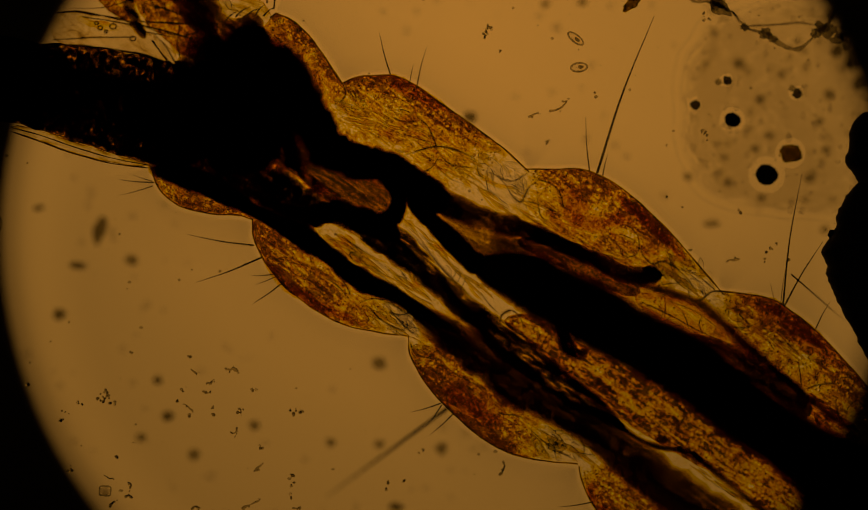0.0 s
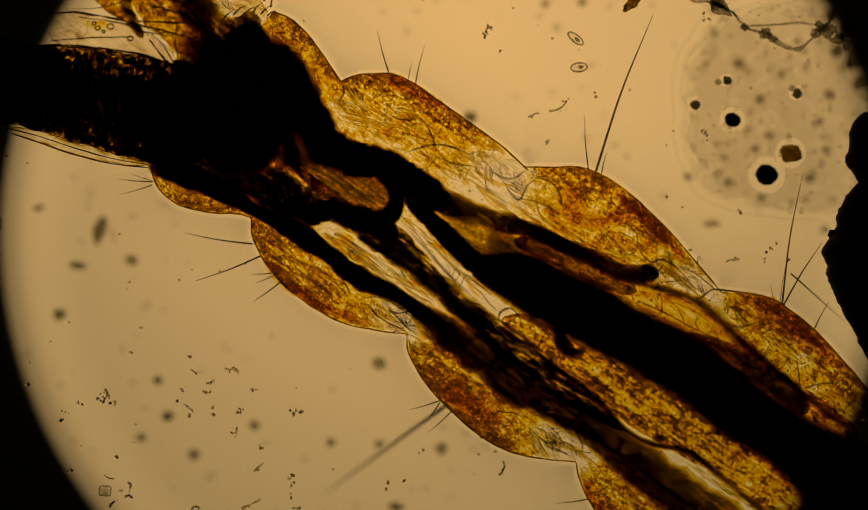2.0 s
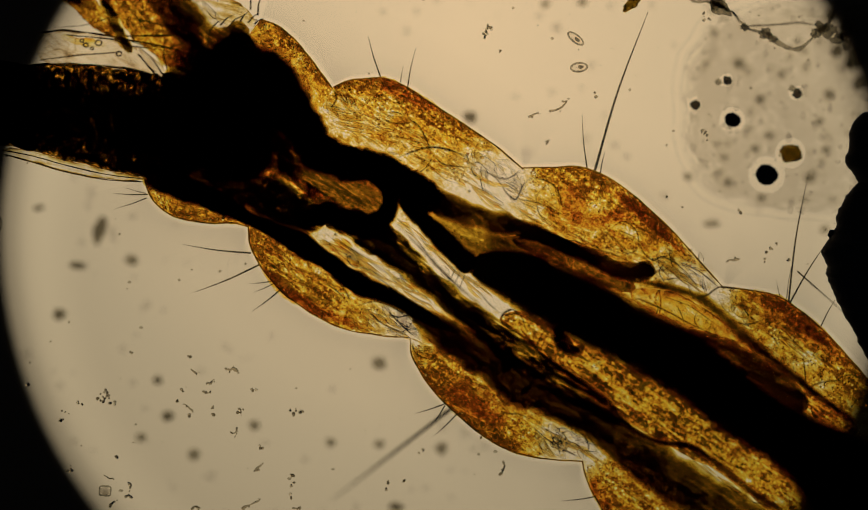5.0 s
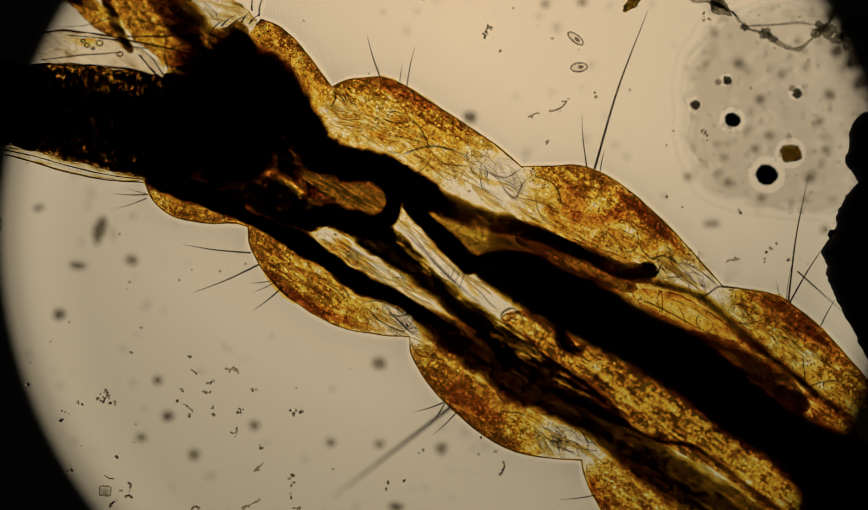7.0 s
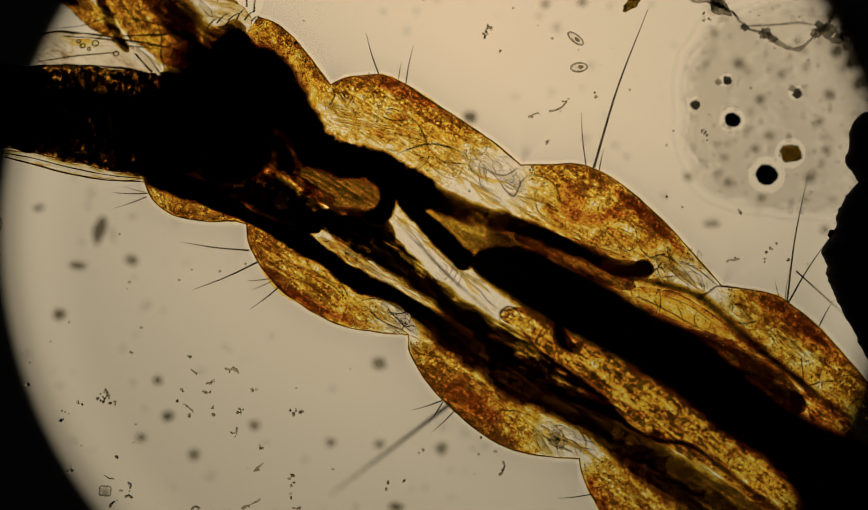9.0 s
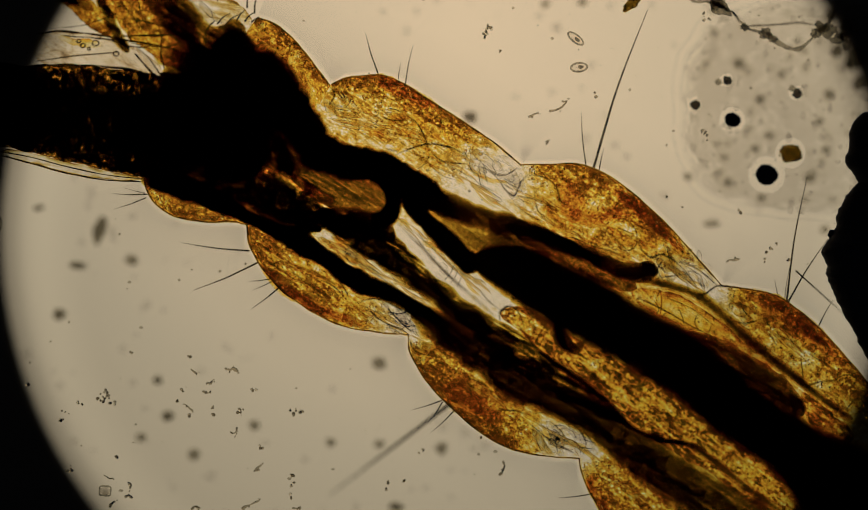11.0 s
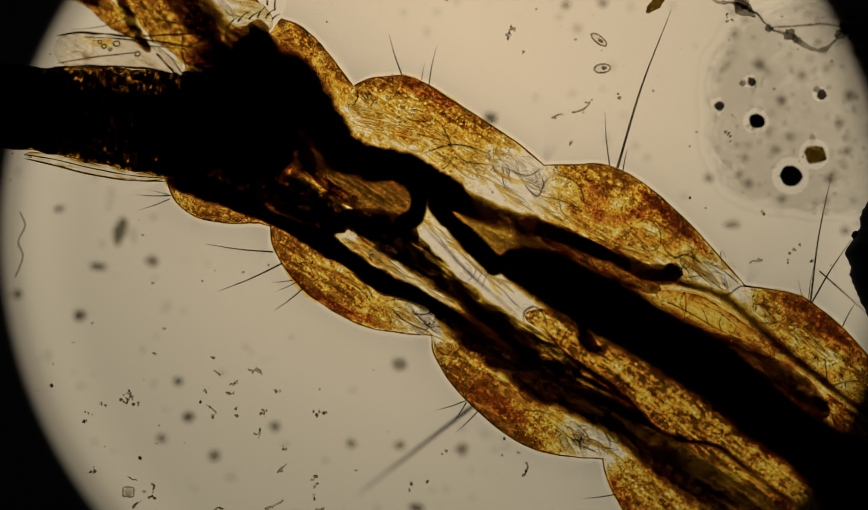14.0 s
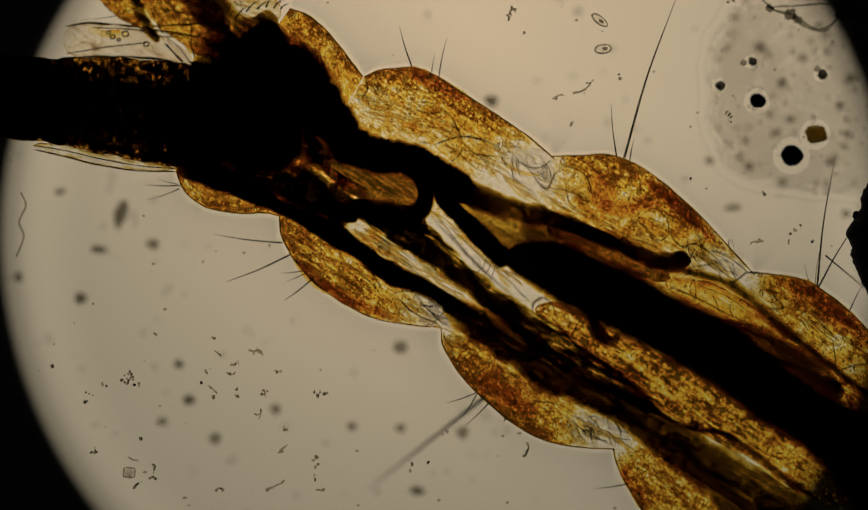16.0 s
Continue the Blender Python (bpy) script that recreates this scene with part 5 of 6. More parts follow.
def black_lump():
    """An opaque lump: a knobbly body with a rounded head and smaller knobs on its flank."""
    lump = tagged(new("opaque_lump"), "opaque black lump of debris with a knobbly edge on the slide", "debris", kind="thing")
    tube("lump_body", [(1640, 300, 60), (1640, 345, 102), (1640, 390, 124), (1640, 435, 144), (1640, 475, 149), (1640, 515, 136), (1640, 560, 118), (1640, 605, 93), (1640, 650, 74), (1640, 720, 40)],
         0.04, soot, lump, flat=0.55, n=110, sides=64, rough=0.045, blunt=False, seed=2)
    tube("lump_head", [(1642, 214, 66), (1640, 228, 100), (1640, 260, 104), (1640, 288, 113), (1640, 312, 103), (1640, 340, 84)], 0.04, soot, lump, flat=0.6, n=60, sides=64, rough=0.03, blunt=False, seed=5)
    for u, v, r in ((1530, 362, 9), (1518, 384, 9), (1548, 240, 12), (1500, 425, 8), (1497, 490, 8), (1510, 522, 7)):
        knob = part("lump_knob", lump_mesh("lump_knob", 2 * r, 2.2 * r, soot, u, 0.4), lump)
        knob.location = at(u + 4, v, 0.04)
    return rests(lump)


black_lump()


def motions():
    """The stage carries the slide and all on it; the larva twitches on it, and its rings and inner strands shift in it."""
    stage_rows = [
        (0, 0.0000, -0.0000, 0.00), (9.2, 0.0000, -0.0000, 0.00), (11.3, 0.0000, -0.0000, 0.00), (11.5, 0.0125, -0.0005, 0.00), (12, 0.0460, -0.0015, 0.00),
        (12.5, 0.0450, -0.0010, 0.00), (13, 0.0413, -0.0010, 0.00), (13.5, 0.0425, -0.0010, 0.00), (14, 0.0425, -0.0020, 0.00), (14.5, 0.0417, -0.0260, 0.00),
        (15, 0.0420, -0.0215, 0.00), (15.2, 0.0425, -0.0110, 0.00), (15.5, 0.0435, -0.0028, 0.00), (16, 0.0440, 0.0335, 0.00),
    ]
    larva_rows = [
        (0, 0.0053, -0.0007, -2.45), (0.5, 0.0041, 0.0009, -2.44), (1, 0.0037, 0.0018, -2.34), (1.5, 0.0035, 0.0023, -2.31), (2, 0.0033, 0.0028, -2.28),
        (2.4, 0.0020, 0.0050, -2.18), (2.5, 0.0119, 0.0008, -0.56), (2.6, 0.0317, -0.0079, 0.62), (2.7, 0.0354, -0.0260, 0.54), (2.8, 0.0296, -0.0281, -0.55),
        (3, 0.0117, -0.0152, -0.99), (3.5, 0.0053, -0.0088, -0.46), (4, 0.0004, -0.0024, -0.39), (4.2, 0.0003, -0.0022, -0.36), (6.3, 0.0000, -0.0002, -0.03),
        (6.5, 0.0000, 0.0000, 0.00), (7, 0.0000, 0.0000, 0.00), (7.5, -0.0025, 0.0030, -0.15), (8, -0.0030, 0.0035, -0.22), (8.5, -0.0027, 0.0037, -0.15),
        (9, -0.0024, 0.0039, -0.08), (9.2, -0.0023, 0.0039, -0.06), (11.3, -0.0021, 0.0040, 0.11), (11.5, 0.0105, 0.0035, 0.13), (12, 0.0440, 0.0026, 0.19),
        (13, 0.0394, 0.0036, 0.11), (14, 0.0404, 0.0028, 0.21), (14.5, 0.0394, -0.0212, 0.26), (15, 0.0390, -0.0167, 0.31), (15.2, 0.0754, -0.0218, 2.20),
        (15.5, 0.0631, -0.0290, -0.82), (16, 0.0562, 0.0170, -0.16),
    ]
    head_rows = [
        (0, -0.0042, -0.0039, -0.89), (0.5, -0.0046, -0.0059, -1.05), (1, -0.0035, -0.0042, -0.85), (1.5, -0.0026, -0.0021, -0.59), (2, -0.0017, -0.0001, -0.33),
        (2.4, -0.0010, -0.0038, -0.72), (2.5, 0.0228, 0.0163, 0.25), (2.6, 0.0560, 0.0234, 4.08), (2.7, 0.0343, 0.0442, 4.09), (2.8, 0.0209, 0.0368, 3.41),
        (3, 0.0013, 0.0055, 0.40), (3.5, -0.0009, -0.0000, -0.32), (4, 0.0003, 0.0100, 0.96), (4.2, 0.0003, 0.0092, 0.89), (6.3, 0.0000, 0.0008, 0.08),
        (6.5, 0.0000, 0.0000, 0.00), (7, 0.0000, 0.0000, 0.00), (7.5, 0.0013, 0.0108, 1.26), (8, 0.0032, 0.0121, 1.57), (8.5, 0.0040, 0.0118, 1.58),
        (9, 0.0047, 0.0115, 1.59), (9.2, 0.0044, 0.0110, 1.52), (11.3, 0.0010, 0.0052, 0.80), (11.5, 0.0007, 0.0046, 0.73), (12, 0.0045, 0.0201, 2.04),
        (13, 0.0043, 0.0202, 2.17), (14, 0.0045, 0.0205, 2.13), (14.5, 0.0046, 0.0207, 2.11), (15, 0.0009, 0.0070, 0.80), (15.2, 0.0452, 0.0111, 2.11),
        (15.5, 0.0064, 0.0286, 3.08), (16, 0.0056, 0.0265, 2.80),
    ]
    front_segment_rows = [
        (0, -0.0007, -0.0037, -0.51), (0.5, -0.0003, -0.0030, -0.41), (1, -0.0003, -0.0032, -0.45), (1.5, 0.0002, -0.0028, -0.38), (2, 0.0007, -0.0023, -0.30),
        (2.4, -0.0007, -0.0044, -0.67), (2.5, 0.0091, -0.0100, -1.60), (2.6, 0.0368, -0.0069, 1.17), (2.7, 0.0167, 0.0058, 0.42), (2.8, 0.0090, 0.0105, 0.98),
        (3, 0.0004, 0.0027, 0.35), (3.5, -0.0009, -0.0007, -0.23), (4, -0.0011, 0.0008, 0.13), (4.2, -0.0011, 0.0008, 0.12), (6.3, -0.0001, 0.0001, 0.01),
        (6.5, 0.0000, 0.0000, 0.00), (7, 0.0000, 0.0000, 0.00), (7.5, -0.0000, 0.0022, 0.45), (8, 0.0009, 0.0022, 0.54), (8.5, 0.0015, 0.0025, 0.56),
        (9, 0.0021, 0.0029, 0.58), (9.2, 0.0021, 0.0029, 0.58), (11.3, 0.0013, 0.0027, 0.59), (11.5, 0.0012, 0.0027, 0.59), (12, 0.0011, 0.0014, 0.40),
        (13, 0.0015, 0.0019, 0.53), (14, 0.0013, 0.0019, 0.49), (14.5, 0.0012, 0.0019, 0.47), (15, -0.0001, 0.0005, 0.23), (15.2, 0.0362, 0.0027, 2.27),
        (15.5, 0.0030, 0.0075, 1.19), (16, 0.0022, 0.0060, 0.90),
    ]
    third_segment_rows = [
        (0, -0.0040, -0.0002, 1.12), (0.5, -0.0036, 0.0001, 0.93), (1, -0.0036, 0.0003, 0.81), (1.5, -0.0037, 0.0002, 0.83), (2, -0.0046, 0.0006, 0.80),
        (2.4, -0.0040, 0.0011, 0.84), (2.5, -0.0150, 0.0094, -0.36), (2.6, -0.0401, 0.0202, -0.46), (2.7, -0.0217, 0.0006, 0.77), (2.8, -0.0092, -0.0063, 2.20),
        (3, -0.0008, -0.0026, 1.40), (3.5, -0.0009, -0.0006, 0.68), (4, 0.0009, -0.0007, 0.37), (4.2, 0.0008, -0.0007, 0.34), (6.3, 0.0001, -0.0001, 0.03),
        (6.5, 0.0000, 0.0000, 0.00), (7, 0.0000, 0.0000, 0.00), (7.5, 0.0014, -0.0003, -0.09), (8, 0.0015, -0.0001, -0.08), (8.5, 0.0009, -0.0002, -0.13),
        (9, 0.0004, -0.0003, -0.19), (9.2, 0.0003, -0.0002, -0.21), (11.3, -0.0000, 0.0002, -0.38), (11.5, -0.0000, 0.0003, -0.40), (12, -0.0003, 0.0004, -0.44),
        (13, -0.0005, 0.0003, -0.36), (14, -0.0002, 0.0005, -0.44), (14.5, -0.0001, 0.0006, -0.49), (15, 0.0007, 0.0008, -0.54), (15.2, -0.0381, 0.0160, -0.07),
        (15.5, -0.0030, -0.0006, 1.60), (16, -0.0016, -0.0002, 0.77),
    ]
    rear_segment_rows = [
        (0, -0.0154, -0.0169, 3.44), (0.5, -0.0144, -0.0161, 3.22), (1, -0.0140, -0.0142, 2.91), (1.5, -0.0138, -0.0138, 2.84), (2, -0.0141, -0.0111, 2.57),
        (2.4, -0.0122, -0.0063, 2.12), (2.5, -0.0216, 0.0095, 0.10), (2.6, -0.0554, 0.0201, 0.38), (2.7, -0.0359, -0.0011, 1.55), (2.8, -0.0272, -0.0246, 4.92),
        (3, -0.0102, -0.0157, 3.43), (3.5, -0.0057, -0.0062, 1.65), (4, -0.0002, -0.0021, 0.69), (4.2, -0.0002, -0.0019, 0.64), (6.3, -0.0000, -0.0002, 0.06),
        (6.5, 0.0000, 0.0000, 0.00), (7, 0.0000, 0.0000, 0.00), (7.5, 0.0018, -0.0007, -0.04), (8, 0.0020, -0.0007, -0.02), (8.5, 0.0013, -0.0005, -0.13),
        (9, 0.0007, -0.0002, -0.24), (9.2, 0.0006, -0.0002, -0.26), (11.3, -0.0003, 0.0002, -0.41), (11.5, -0.0004, 0.0002, -0.42), (12, -0.0014, -0.0005, -0.35),
        (13, -0.0011, -0.0002, -0.34), (14, -0.0005, 0.0004, -0.49), (14.5, -0.0002, 0.0007, -0.56), (15, 0.0007, 0.0011, -0.65), (15.2, -0.0443, 0.0314, -1.31),
        (15.5, -0.0140, -0.0108, 3.57), (16, -0.0063, -0.0024, 1.35),
    ]
    trunk_front_rows = [
        (0, 0.0005, -0.0016, -0.51), (0.5, -0.0005, -0.0020, -0.61), (1, -0.0018, -0.0020, -0.74), (1.5, -0.0017, -0.0018, -0.81), (2, -0.0017, -0.0017, -0.89),
        (2.4, 0.0004, -0.0062, -0.96), (2.5, 0.0142, -0.0268, -2.53), (2.6, 0.0178, -0.0384, -4.41), (2.7, -0.0014, -0.0086, -2.66), (2.8, -0.0053, 0.0006, -1.48),
        (3, -0.0067, 0.0021, -0.84), (3.5, -0.0042, 0.0015, -0.58), (4, -0.0094, 0.0017, -1.29), (4.2, -0.0086, 0.0016, -1.18), (6.3, -0.0007, 0.0001, -0.10),
        (6.5, 0.0000, 0.0000, 0.00), (7, 0.0000, 0.0000, 0.00), (7.5, -0.0112, -0.0003, -1.59), (8, -0.0052, -0.0016, -0.76), (8.5, -0.0075, 0.0003, -0.98),
        (9, -0.0078, 0.0001, -1.05), (9.2, -0.0069, 0.0001, -0.92), (11.3, 0.0022, 0.0000, 0.32), (11.5, 0.0031, 0.0000, 0.43), (12, 0.0047, 0.0005, 0.66),
        (13, 0.0036, -0.0001, 0.32), (14, 0.0038, -0.0000, 0.50), (14.5, 0.0039, -0.0000, 0.60), (15, -0.0018, -0.0020, -0.40), (15.2, 0.0140, -0.0361, -4.41),
        (15.5, -0.0058, 0.0033, 0.00), (16, 0.0002, -0.0001, 0.76),
    ]
    trunk_rear_rows = [
        (0, 0.0013, 0.0016, 1.29), (0.5, 0.0014, 0.0007, 1.24), (1, 0.0005, 0.0014, 1.00), (1.5, 0.0005, 0.0014, 0.94), (2, -0.0018, 0.0019, 0.95),
        (2.4, 0.0015, -0.0051, 1.54), (2.5, 0.0237, -0.0438, 3.31), (2.6, 0.0238, -0.0538, 3.09), (2.7, -0.0005, -0.0097, 1.84), (2.8, -0.0037, 0.0018, 2.39),
        (3, -0.0040, 0.0080, 1.77), (3.5, -0.0044, 0.0056, 0.34), (4, -0.0086, 0.0076, -0.03), (4.2, -0.0079, 0.0070, -0.03), (6.3, -0.0007, 0.0006, -0.00),
        (6.5, 0.0000, 0.0000, 0.00), (7, 0.0000, 0.0000, 0.00), (7.5, -0.0092, 0.0039, -0.37), (8, 0.0001, -0.0010, 0.40), (8.5, -0.0029, 0.0029, -0.22),
        (9, -0.0043, 0.0028, -0.34), (9.2, -0.0036, 0.0023, -0.32), (11.3, 0.0031, -0.0034, -0.16), (11.5, 0.0038, -0.0040, -0.14), (12, 0.0041, -0.0032, -0.36),
        (13, 0.0037, -0.0037, -0.32), (14, 0.0037, -0.0040, -0.45), (14.5, 0.0037, -0.0041, -0.52), (15, 0.0006, -0.0031, 0.05), (15.2, 0.0189, -0.0539, 2.75),
        (15.5, -0.0038, 0.0073, 1.83), (16, 0.0015, -0.0025, 0.89),
    ]
    loop_rows = [
        (0, 0.0036, 0.0029, 2.45), (0.5, 0.0029, 0.0022, 2.44), (1, 0.0012, 0.0033, 2.34), (1.5, 0.0014, 0.0033, 2.31), (2, 0.0016, 0.0033, 2.28),
        (2.4, 0.0052, -0.0048, 2.18), (2.5, 0.0286, -0.0485, 0.56), (2.6, 0.0326, -0.0605, -0.62), (2.7, 0.0045, -0.0140, -0.54), (2.8, -0.0009, -0.0013, 0.55),
        (3, -0.0058, 0.0071, 0.99), (3.5, -0.0043, 0.0058, 0.46), (4, -0.0094, 0.0084, 0.39), (4.2, -0.0087, 0.0077, 0.36), (6.3, -0.0008, 0.0007, 0.03),
        (6.5, 0.0000, 0.0000, 0.00), (7, 0.0000, 0.0000, 0.00), (7.5, -0.0105, 0.0050, 0.15), (8, -0.0040, -0.0005, 0.22), (8.5, -0.0073, 0.0043, 0.15),
        (9, -0.0076, 0.0041, 0.08), (9.2, -0.0067, 0.0035, 0.06), (11.3, 0.0031, -0.0033, -0.11), (11.5, 0.0040, -0.0040, -0.13), (12, 0.0050, -0.0031, -0.19),
        (13, 0.0045, -0.0036, -0.11), (14, 0.0043, -0.0038, -0.21), (14.5, 0.0042, -0.0039, -0.26), (15, -0.0010, -0.0033, -0.31), (15.2, 0.0277, -0.0623, -2.20),
        (15.5, -0.0057, 0.0061, 0.82), (16, 0.0008, -0.0035, 0.16),
    ]
    arch_rows = [
        (0, 0.0042, 0.0022, 0.92), (0.5, 0.0033, 0.0014, 0.83), (1, 0.0029, 0.0018, 0.93), (1.5, 0.0027, 0.0008, 0.70), (2, 0.0008, 0.0007, 0.50),
        (2.4, 0.0031, -0.0037, 0.78), (2.5, 0.0235, -0.0329, 2.11), (2.6, 0.0198, -0.0347, 1.02), (2.7, -0.0009, -0.0017, 0.33), (2.8, -0.0032, 0.0076, 1.27),
        (3, -0.0011, 0.0094, 1.43), (3.5, -0.0025, 0.0055, 0.77), (4, -0.0068, 0.0061, 0.18), (4.2, -0.0062, 0.0056, 0.17), (6.3, -0.0005, 0.0005, 0.01),
        (6.5, 0.0000, 0.0000, 0.00), (7, 0.0000, 0.0000, 0.00), (7.5, -0.0073, -0.0009, 0.60), (8, -0.0041, -0.0099, 1.27), (8.5, -0.0057, -0.0094, 1.59),
        (9, -0.0079, -0.0081, 2.05), (9.2, -0.0077, -0.0080, 1.99), (11.3, -0.0060, -0.0077, 1.31), (11.5, -0.0059, -0.0076, 1.25), (12, -0.0054, -0.0083, 1.15),
        (13, -0.0055, -0.0087, 1.22), (14, -0.0053, -0.0089, 1.12), (14.5, -0.0051, -0.0090, 1.07), (15, -0.0048, -0.0056, 0.92), (15.2, 0.0136, -0.0315, -0.16),
        (15.5, -0.0024, 0.0056, 2.02), (16, -0.0017, -0.0042, 1.60),
    ]
    gut_rows = [
        (0, 0.0003, -0.0045, 2.24), (0.5, 0.0010, -0.0010, 1.46), (1, 0.0016, 0.0009, 1.09), (1.5, 0.0008, -0.0038, 1.63), (2, -0.0043, -0.0087, 2.49),
        (2.4, -0.0019, -0.0108, 2.39), (2.5, 0.0174, -0.0304, 1.80), (2.6, 0.0138, -0.0250, -0.50), (2.7, -0.0079, -0.0072, 1.72), (2.8, -0.0084, -0.0005, 2.90),
        (3, -0.0030, -0.0036, 3.50), (3.5, -0.0034, -0.0006, 1.45), (4, -0.0074, -0.0015, 1.32), (4.2, -0.0068, -0.0014, 1.21), (6.3, -0.0006, -0.0001, 0.10),
        (6.5, 0.0000, 0.0000, 0.00), (7, 0.0000, 0.0000, 0.00), (7.5, -0.0070, -0.0011, 0.42), (8, 0.0018, -0.0078, 0.96), (8.5, 0.0006, -0.0044, 0.53),
        (9, -0.0000, 0.0040, -0.58), (9.2, 0.0003, 0.0044, -0.69), (11.3, 0.0038, 0.0083, -1.92), (11.5, 0.0042, 0.0087, -2.04), (12, 0.0038, 0.0054, -1.67),
        (13, 0.0037, 0.0050, -1.63), (14, 0.0039, 0.0049, -1.76), (14.5, 0.0040, 0.0048, -1.82), (15, 0.0020, 0.0028, -0.89), (15.2, 0.0074, -0.0168, -2.14),
        (15.5, -0.0030, -0.0058, 3.77), (16, 0.0018, -0.0034, 1.08),
    ]
    fat_rows = [
        (0, 0.0003, -0.0045, 2.24), (0.5, 0.0010, -0.0010, 1.46), (1, 0.0016, 0.0009, 1.09), (1.5, 0.0008, -0.0038, 1.63), (2, -0.0043, -0.0087, 2.49),
        (2.4, -0.0019, -0.0108, 2.39), (2.5, 0.0174, -0.0304, 1.80), (2.6, 0.0138, -0.0250, -0.50), (2.7, -0.0079, -0.0072, 1.72), (2.8, -0.0084, -0.0005, 2.90),
        (3, -0.0030, -0.0036, 3.50), (3.5, -0.0034, -0.0006, 1.45), (4, -0.0074, -0.0015, 1.32), (4.2, -0.0068, -0.0014, 1.21), (6.3, -0.0006, -0.0001, 0.10),
        (6.5, 0.0000, 0.0000, 0.00), (7, 0.0000, 0.0000, 0.00), (7.5, -0.0070, -0.0011, 0.42), (8, 0.0018, -0.0078, 0.96), (8.5, 0.0006, -0.0044, 0.53),
        (9, -0.0000, 0.0040, -0.58), (9.2, 0.0003, 0.0044, -0.69), (11.3, 0.0038, 0.0083, -1.92), (11.5, 0.0042, 0.0087, -2.04), (12, 0.0038, 0.0054, -1.67),
        (13, 0.0037, 0.0050, -1.63), (14, 0.0039, 0.0049, -1.76), (14.5, 0.0040, 0.0048, -1.82), (15, 0.0020, 0.0028, -0.89), (15.2, 0.0074, -0.0168, -2.14),
        (15.5, -0.0030, -0.0058, 3.77), (16, 0.0018, -0.0034, 1.08),
    ]
    lower_front_rows = [
        (0, -0.0011, 0.0013, 0.15), (0.5, -0.0010, 0.0010, 0.07), (1, -0.0008, 0.0007, 0.00), (1.5, -0.0006, 0.0005, 0.00), (2, -0.0004, 0.0002, 0.00),
        (2.4, -0.0003, 0.0003, 0.01), (2.5, 0.0034, -0.0110, -1.96), (2.6, 0.0119, -0.0233, -2.22), (2.7, 0.0088, -0.0216, -3.45), (2.8, 0.0062, -0.0112, -1.80),
        (3, 0.0001, -0.0015, -0.10), (3.5, -0.0004, -0.0013, -0.25), (4, -0.0011, -0.0005, 0.08), (4.2, -0.0010, -0.0005, 0.08), (6.3, -0.0001, -0.0000, 0.01),
        (6.5, 0.0000, 0.0000, 0.00), (7, 0.0000, 0.0000, 0.00), (7.5, -0.0008, 0.0003, 0.27), (8, -0.0003, 0.0004, 0.32), (8.5, 0.0002, 0.0000, 0.22),
        (9, 0.0007, -0.0003, 0.12), (9.2, 0.0006, -0.0003, 0.13), (11.3, -0.0003, 0.0002, 0.29), (11.5, -0.0004, 0.0003, 0.30), (12, -0.0003, 0.0001, 0.23),
        (13, -0.0005, -0.0000, 0.33), (14, -0.0004, 0.0001, 0.25), (14.5, -0.0003, 0.0001, 0.22), (15, -0.0009, 0.0006, 0.28), (15.2, 0.0123, -0.0226, -1.93),
        (15.5, 0.0011, -0.0011, -0.07), (16, 0.0010, -0.0010, -0.19),
    ]
    lower_rear_rows = [
        (0, 0.0013, 0.0003, 0.01), (0.5, 0.0011, 0.0004, -0.12), (1, 0.0005, 0.0005, -0.11), (1.5, 0.0003, 0.0005, -0.06), (2, -0.0006, 0.0011, -0.08),
        (2.4, -0.0012, 0.0016, 0.25), (2.5, -0.0151, 0.0081, -0.50), (2.6, -0.0392, 0.0154, -0.92), (2.7, -0.0185, -0.0046, 0.15), (2.8, -0.0031, -0.0073, 1.22),
        (3, 0.0006, -0.0034, 1.05), (3.5, -0.0010, -0.0015, 0.63), (4, 0.0002, -0.0018, 0.27), (4.2, 0.0002, -0.0017, 0.25), (6.3, 0.0000, -0.0001, 0.02),
        (6.5, 0.0000, 0.0000, 0.00), (7, 0.0000, 0.0000, 0.00), (7.5, 0.0012, -0.0008, -0.22), (8, 0.0008, -0.0004, -0.07), (8.5, 0.0004, -0.0003, -0.06),
        (9, -0.0001, -0.0001, -0.05), (9.2, -0.0001, -0.0001, -0.07), (11.3, -0.0000, 0.0004, -0.31), (11.5, -0.0000, 0.0004, -0.34), (12, -0.0001, 0.0004, -0.40),
        (13, -0.0004, 0.0003, -0.32), (14, -0.0003, 0.0004, -0.42), (14.5, -0.0002, 0.0004, -0.47), (15, 0.0005, 0.0006, -0.52), (15.2, -0.0387, 0.0126, -0.36),
        (15.5, -0.0034, -0.0012, 1.34), (16, -0.0037, -0.0007, 1.04),
    ]
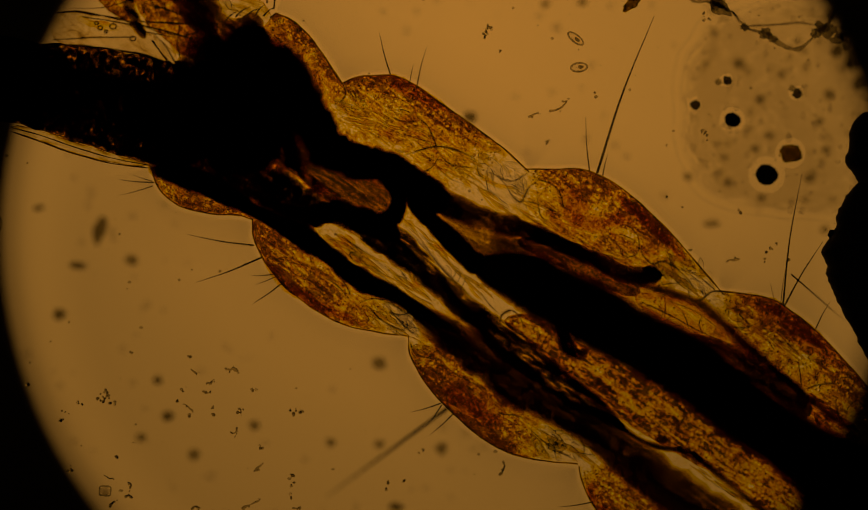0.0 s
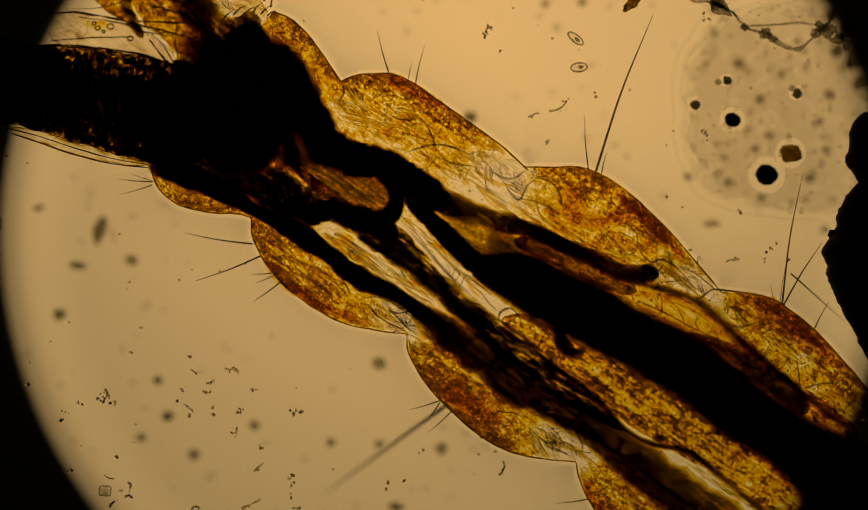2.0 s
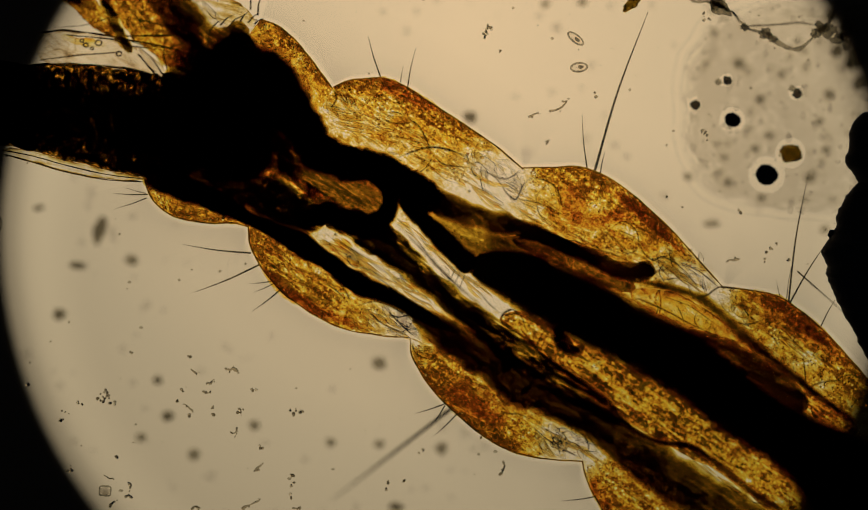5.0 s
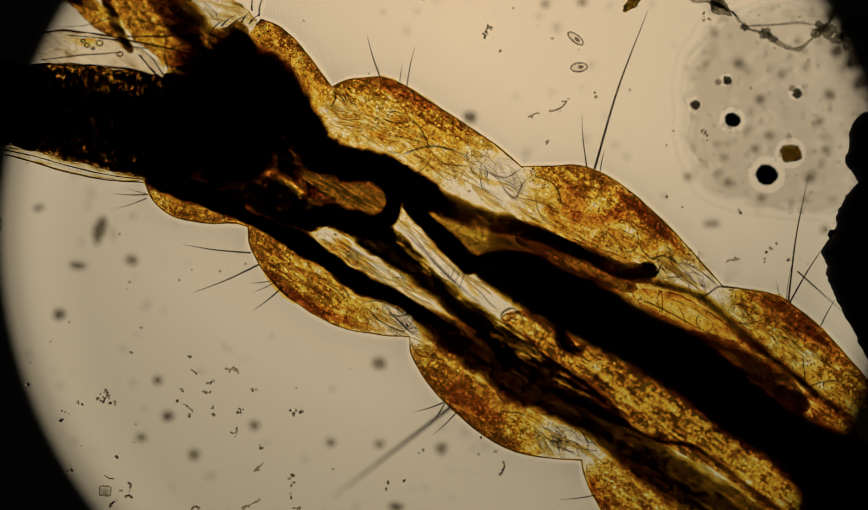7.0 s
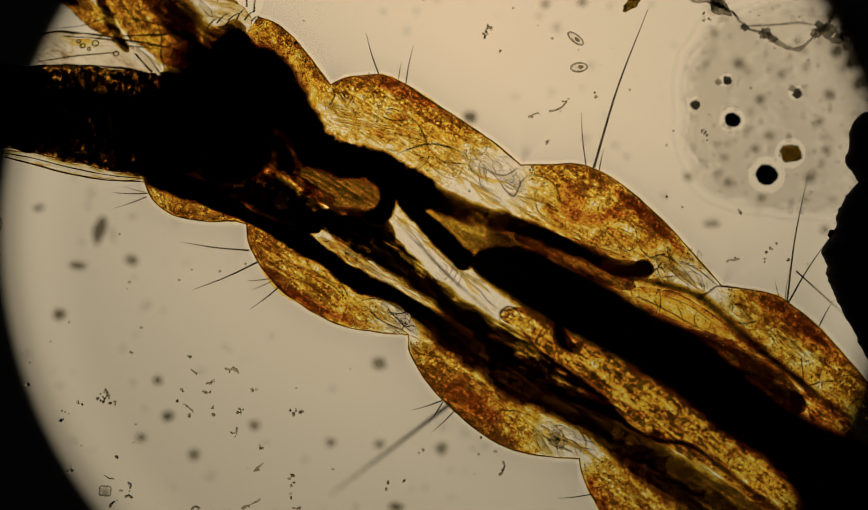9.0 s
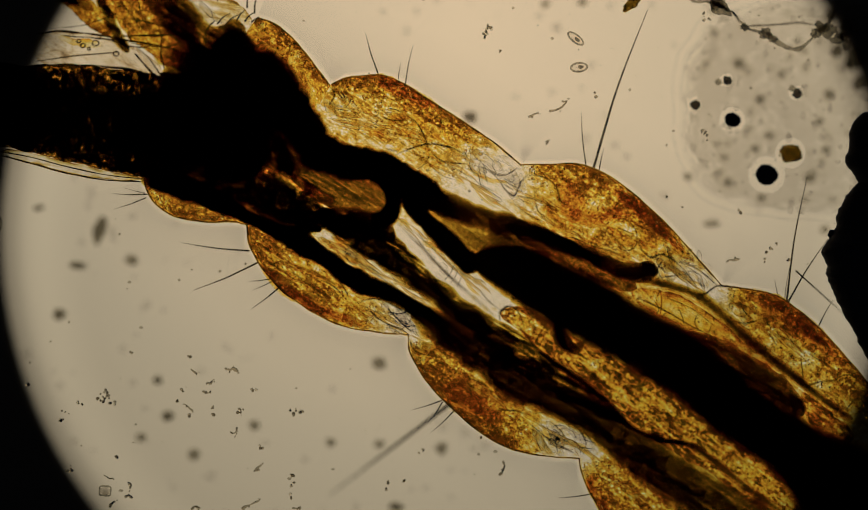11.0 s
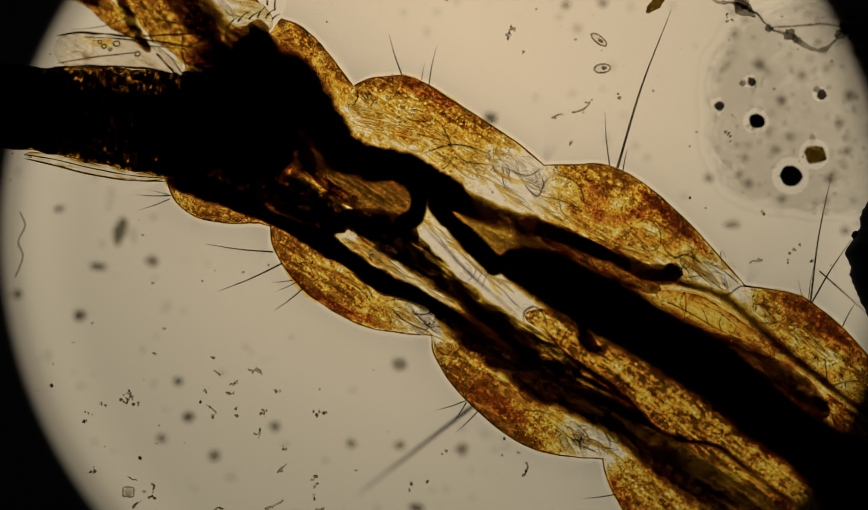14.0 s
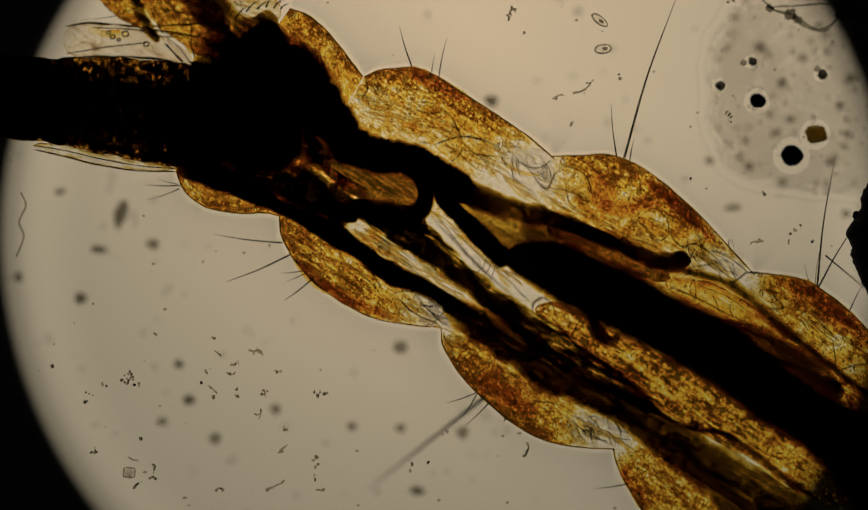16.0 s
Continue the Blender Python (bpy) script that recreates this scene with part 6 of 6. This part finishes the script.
    core_rows = [
        (0, -0.0034, -0.0040, -0.92), (0.5, -0.0029, -0.0035, -0.81), (1, -0.0028, -0.0039, -0.83), (1.5, -0.0022, -0.0028, -0.68), (2, -0.0015, -0.0017, -0.53),
        (2.4, -0.0002, -0.0030, -0.65), (2.5, 0.0166, 0.0059, -0.82), (2.6, 0.0512, 0.0140, 3.14), (2.7, 0.0211, 0.0157, 1.15), (2.8, 0.0117, 0.0171, 1.37),
        (3, 0.0000, 0.0028, 0.11), (3.5, -0.0014, -0.0007, -0.39), (4, -0.0022, 0.0018, 0.06), (4.2, -0.0020, 0.0016, 0.05), (6.3, -0.0002, 0.0001, 0.00),
        (6.5, 0.0000, 0.0000, 0.00), (7, 0.0000, 0.0000, 0.00), (7.5, -0.0010, 0.0032, 0.42), (8, 0.0004, 0.0034, 0.62), (8.5, 0.0012, 0.0036, 0.69),
        (9, 0.0020, 0.0039, 0.76), (9.2, 0.0019, 0.0039, 0.75), (11.3, 0.0010, 0.0037, 0.62), (11.5, 0.0009, 0.0037, 0.61), (12, -0.0015, 0.0028, 0.16),
        (13, -0.0007, 0.0040, 0.41), (14, -0.0014, 0.0033, 0.26), (14.5, -0.0017, 0.0029, 0.19), (15, -0.0008, 0.0016, 0.19), (15.2, 0.0450, 0.0155, 2.64),
        (15.5, -0.0022, 0.0058, 0.65), (16, -0.0034, 0.0035, 0.34),
    ]
    def turned(rows, home=Matrix()):
        return [(t, pose(x, y, 0, 0, 0, a) @ home) for t, x, y, a in rows]

    for thing in stage_things:
        walk(thing, turned(stage_rows, thing.matrix_basis.copy()))
    walk(larva, turned(larva_rows))
    for piece, rows in ((head, head_rows), (front, front_segment_rows), (third, third_segment_rows), (rear, rear_segment_rows), (core, core_rows),
                        (trunk_front, trunk_front_rows), (trunk_rear, trunk_rear_rows), (loop, loop_rows), (arch, arch_rows), (gut, gut_rows),
                        (fat_strand, fat_rows), (lower_front, lower_front_rows), (lower_rear, lower_rear_rows)):
        walk(piece, turned(rows))


motions()
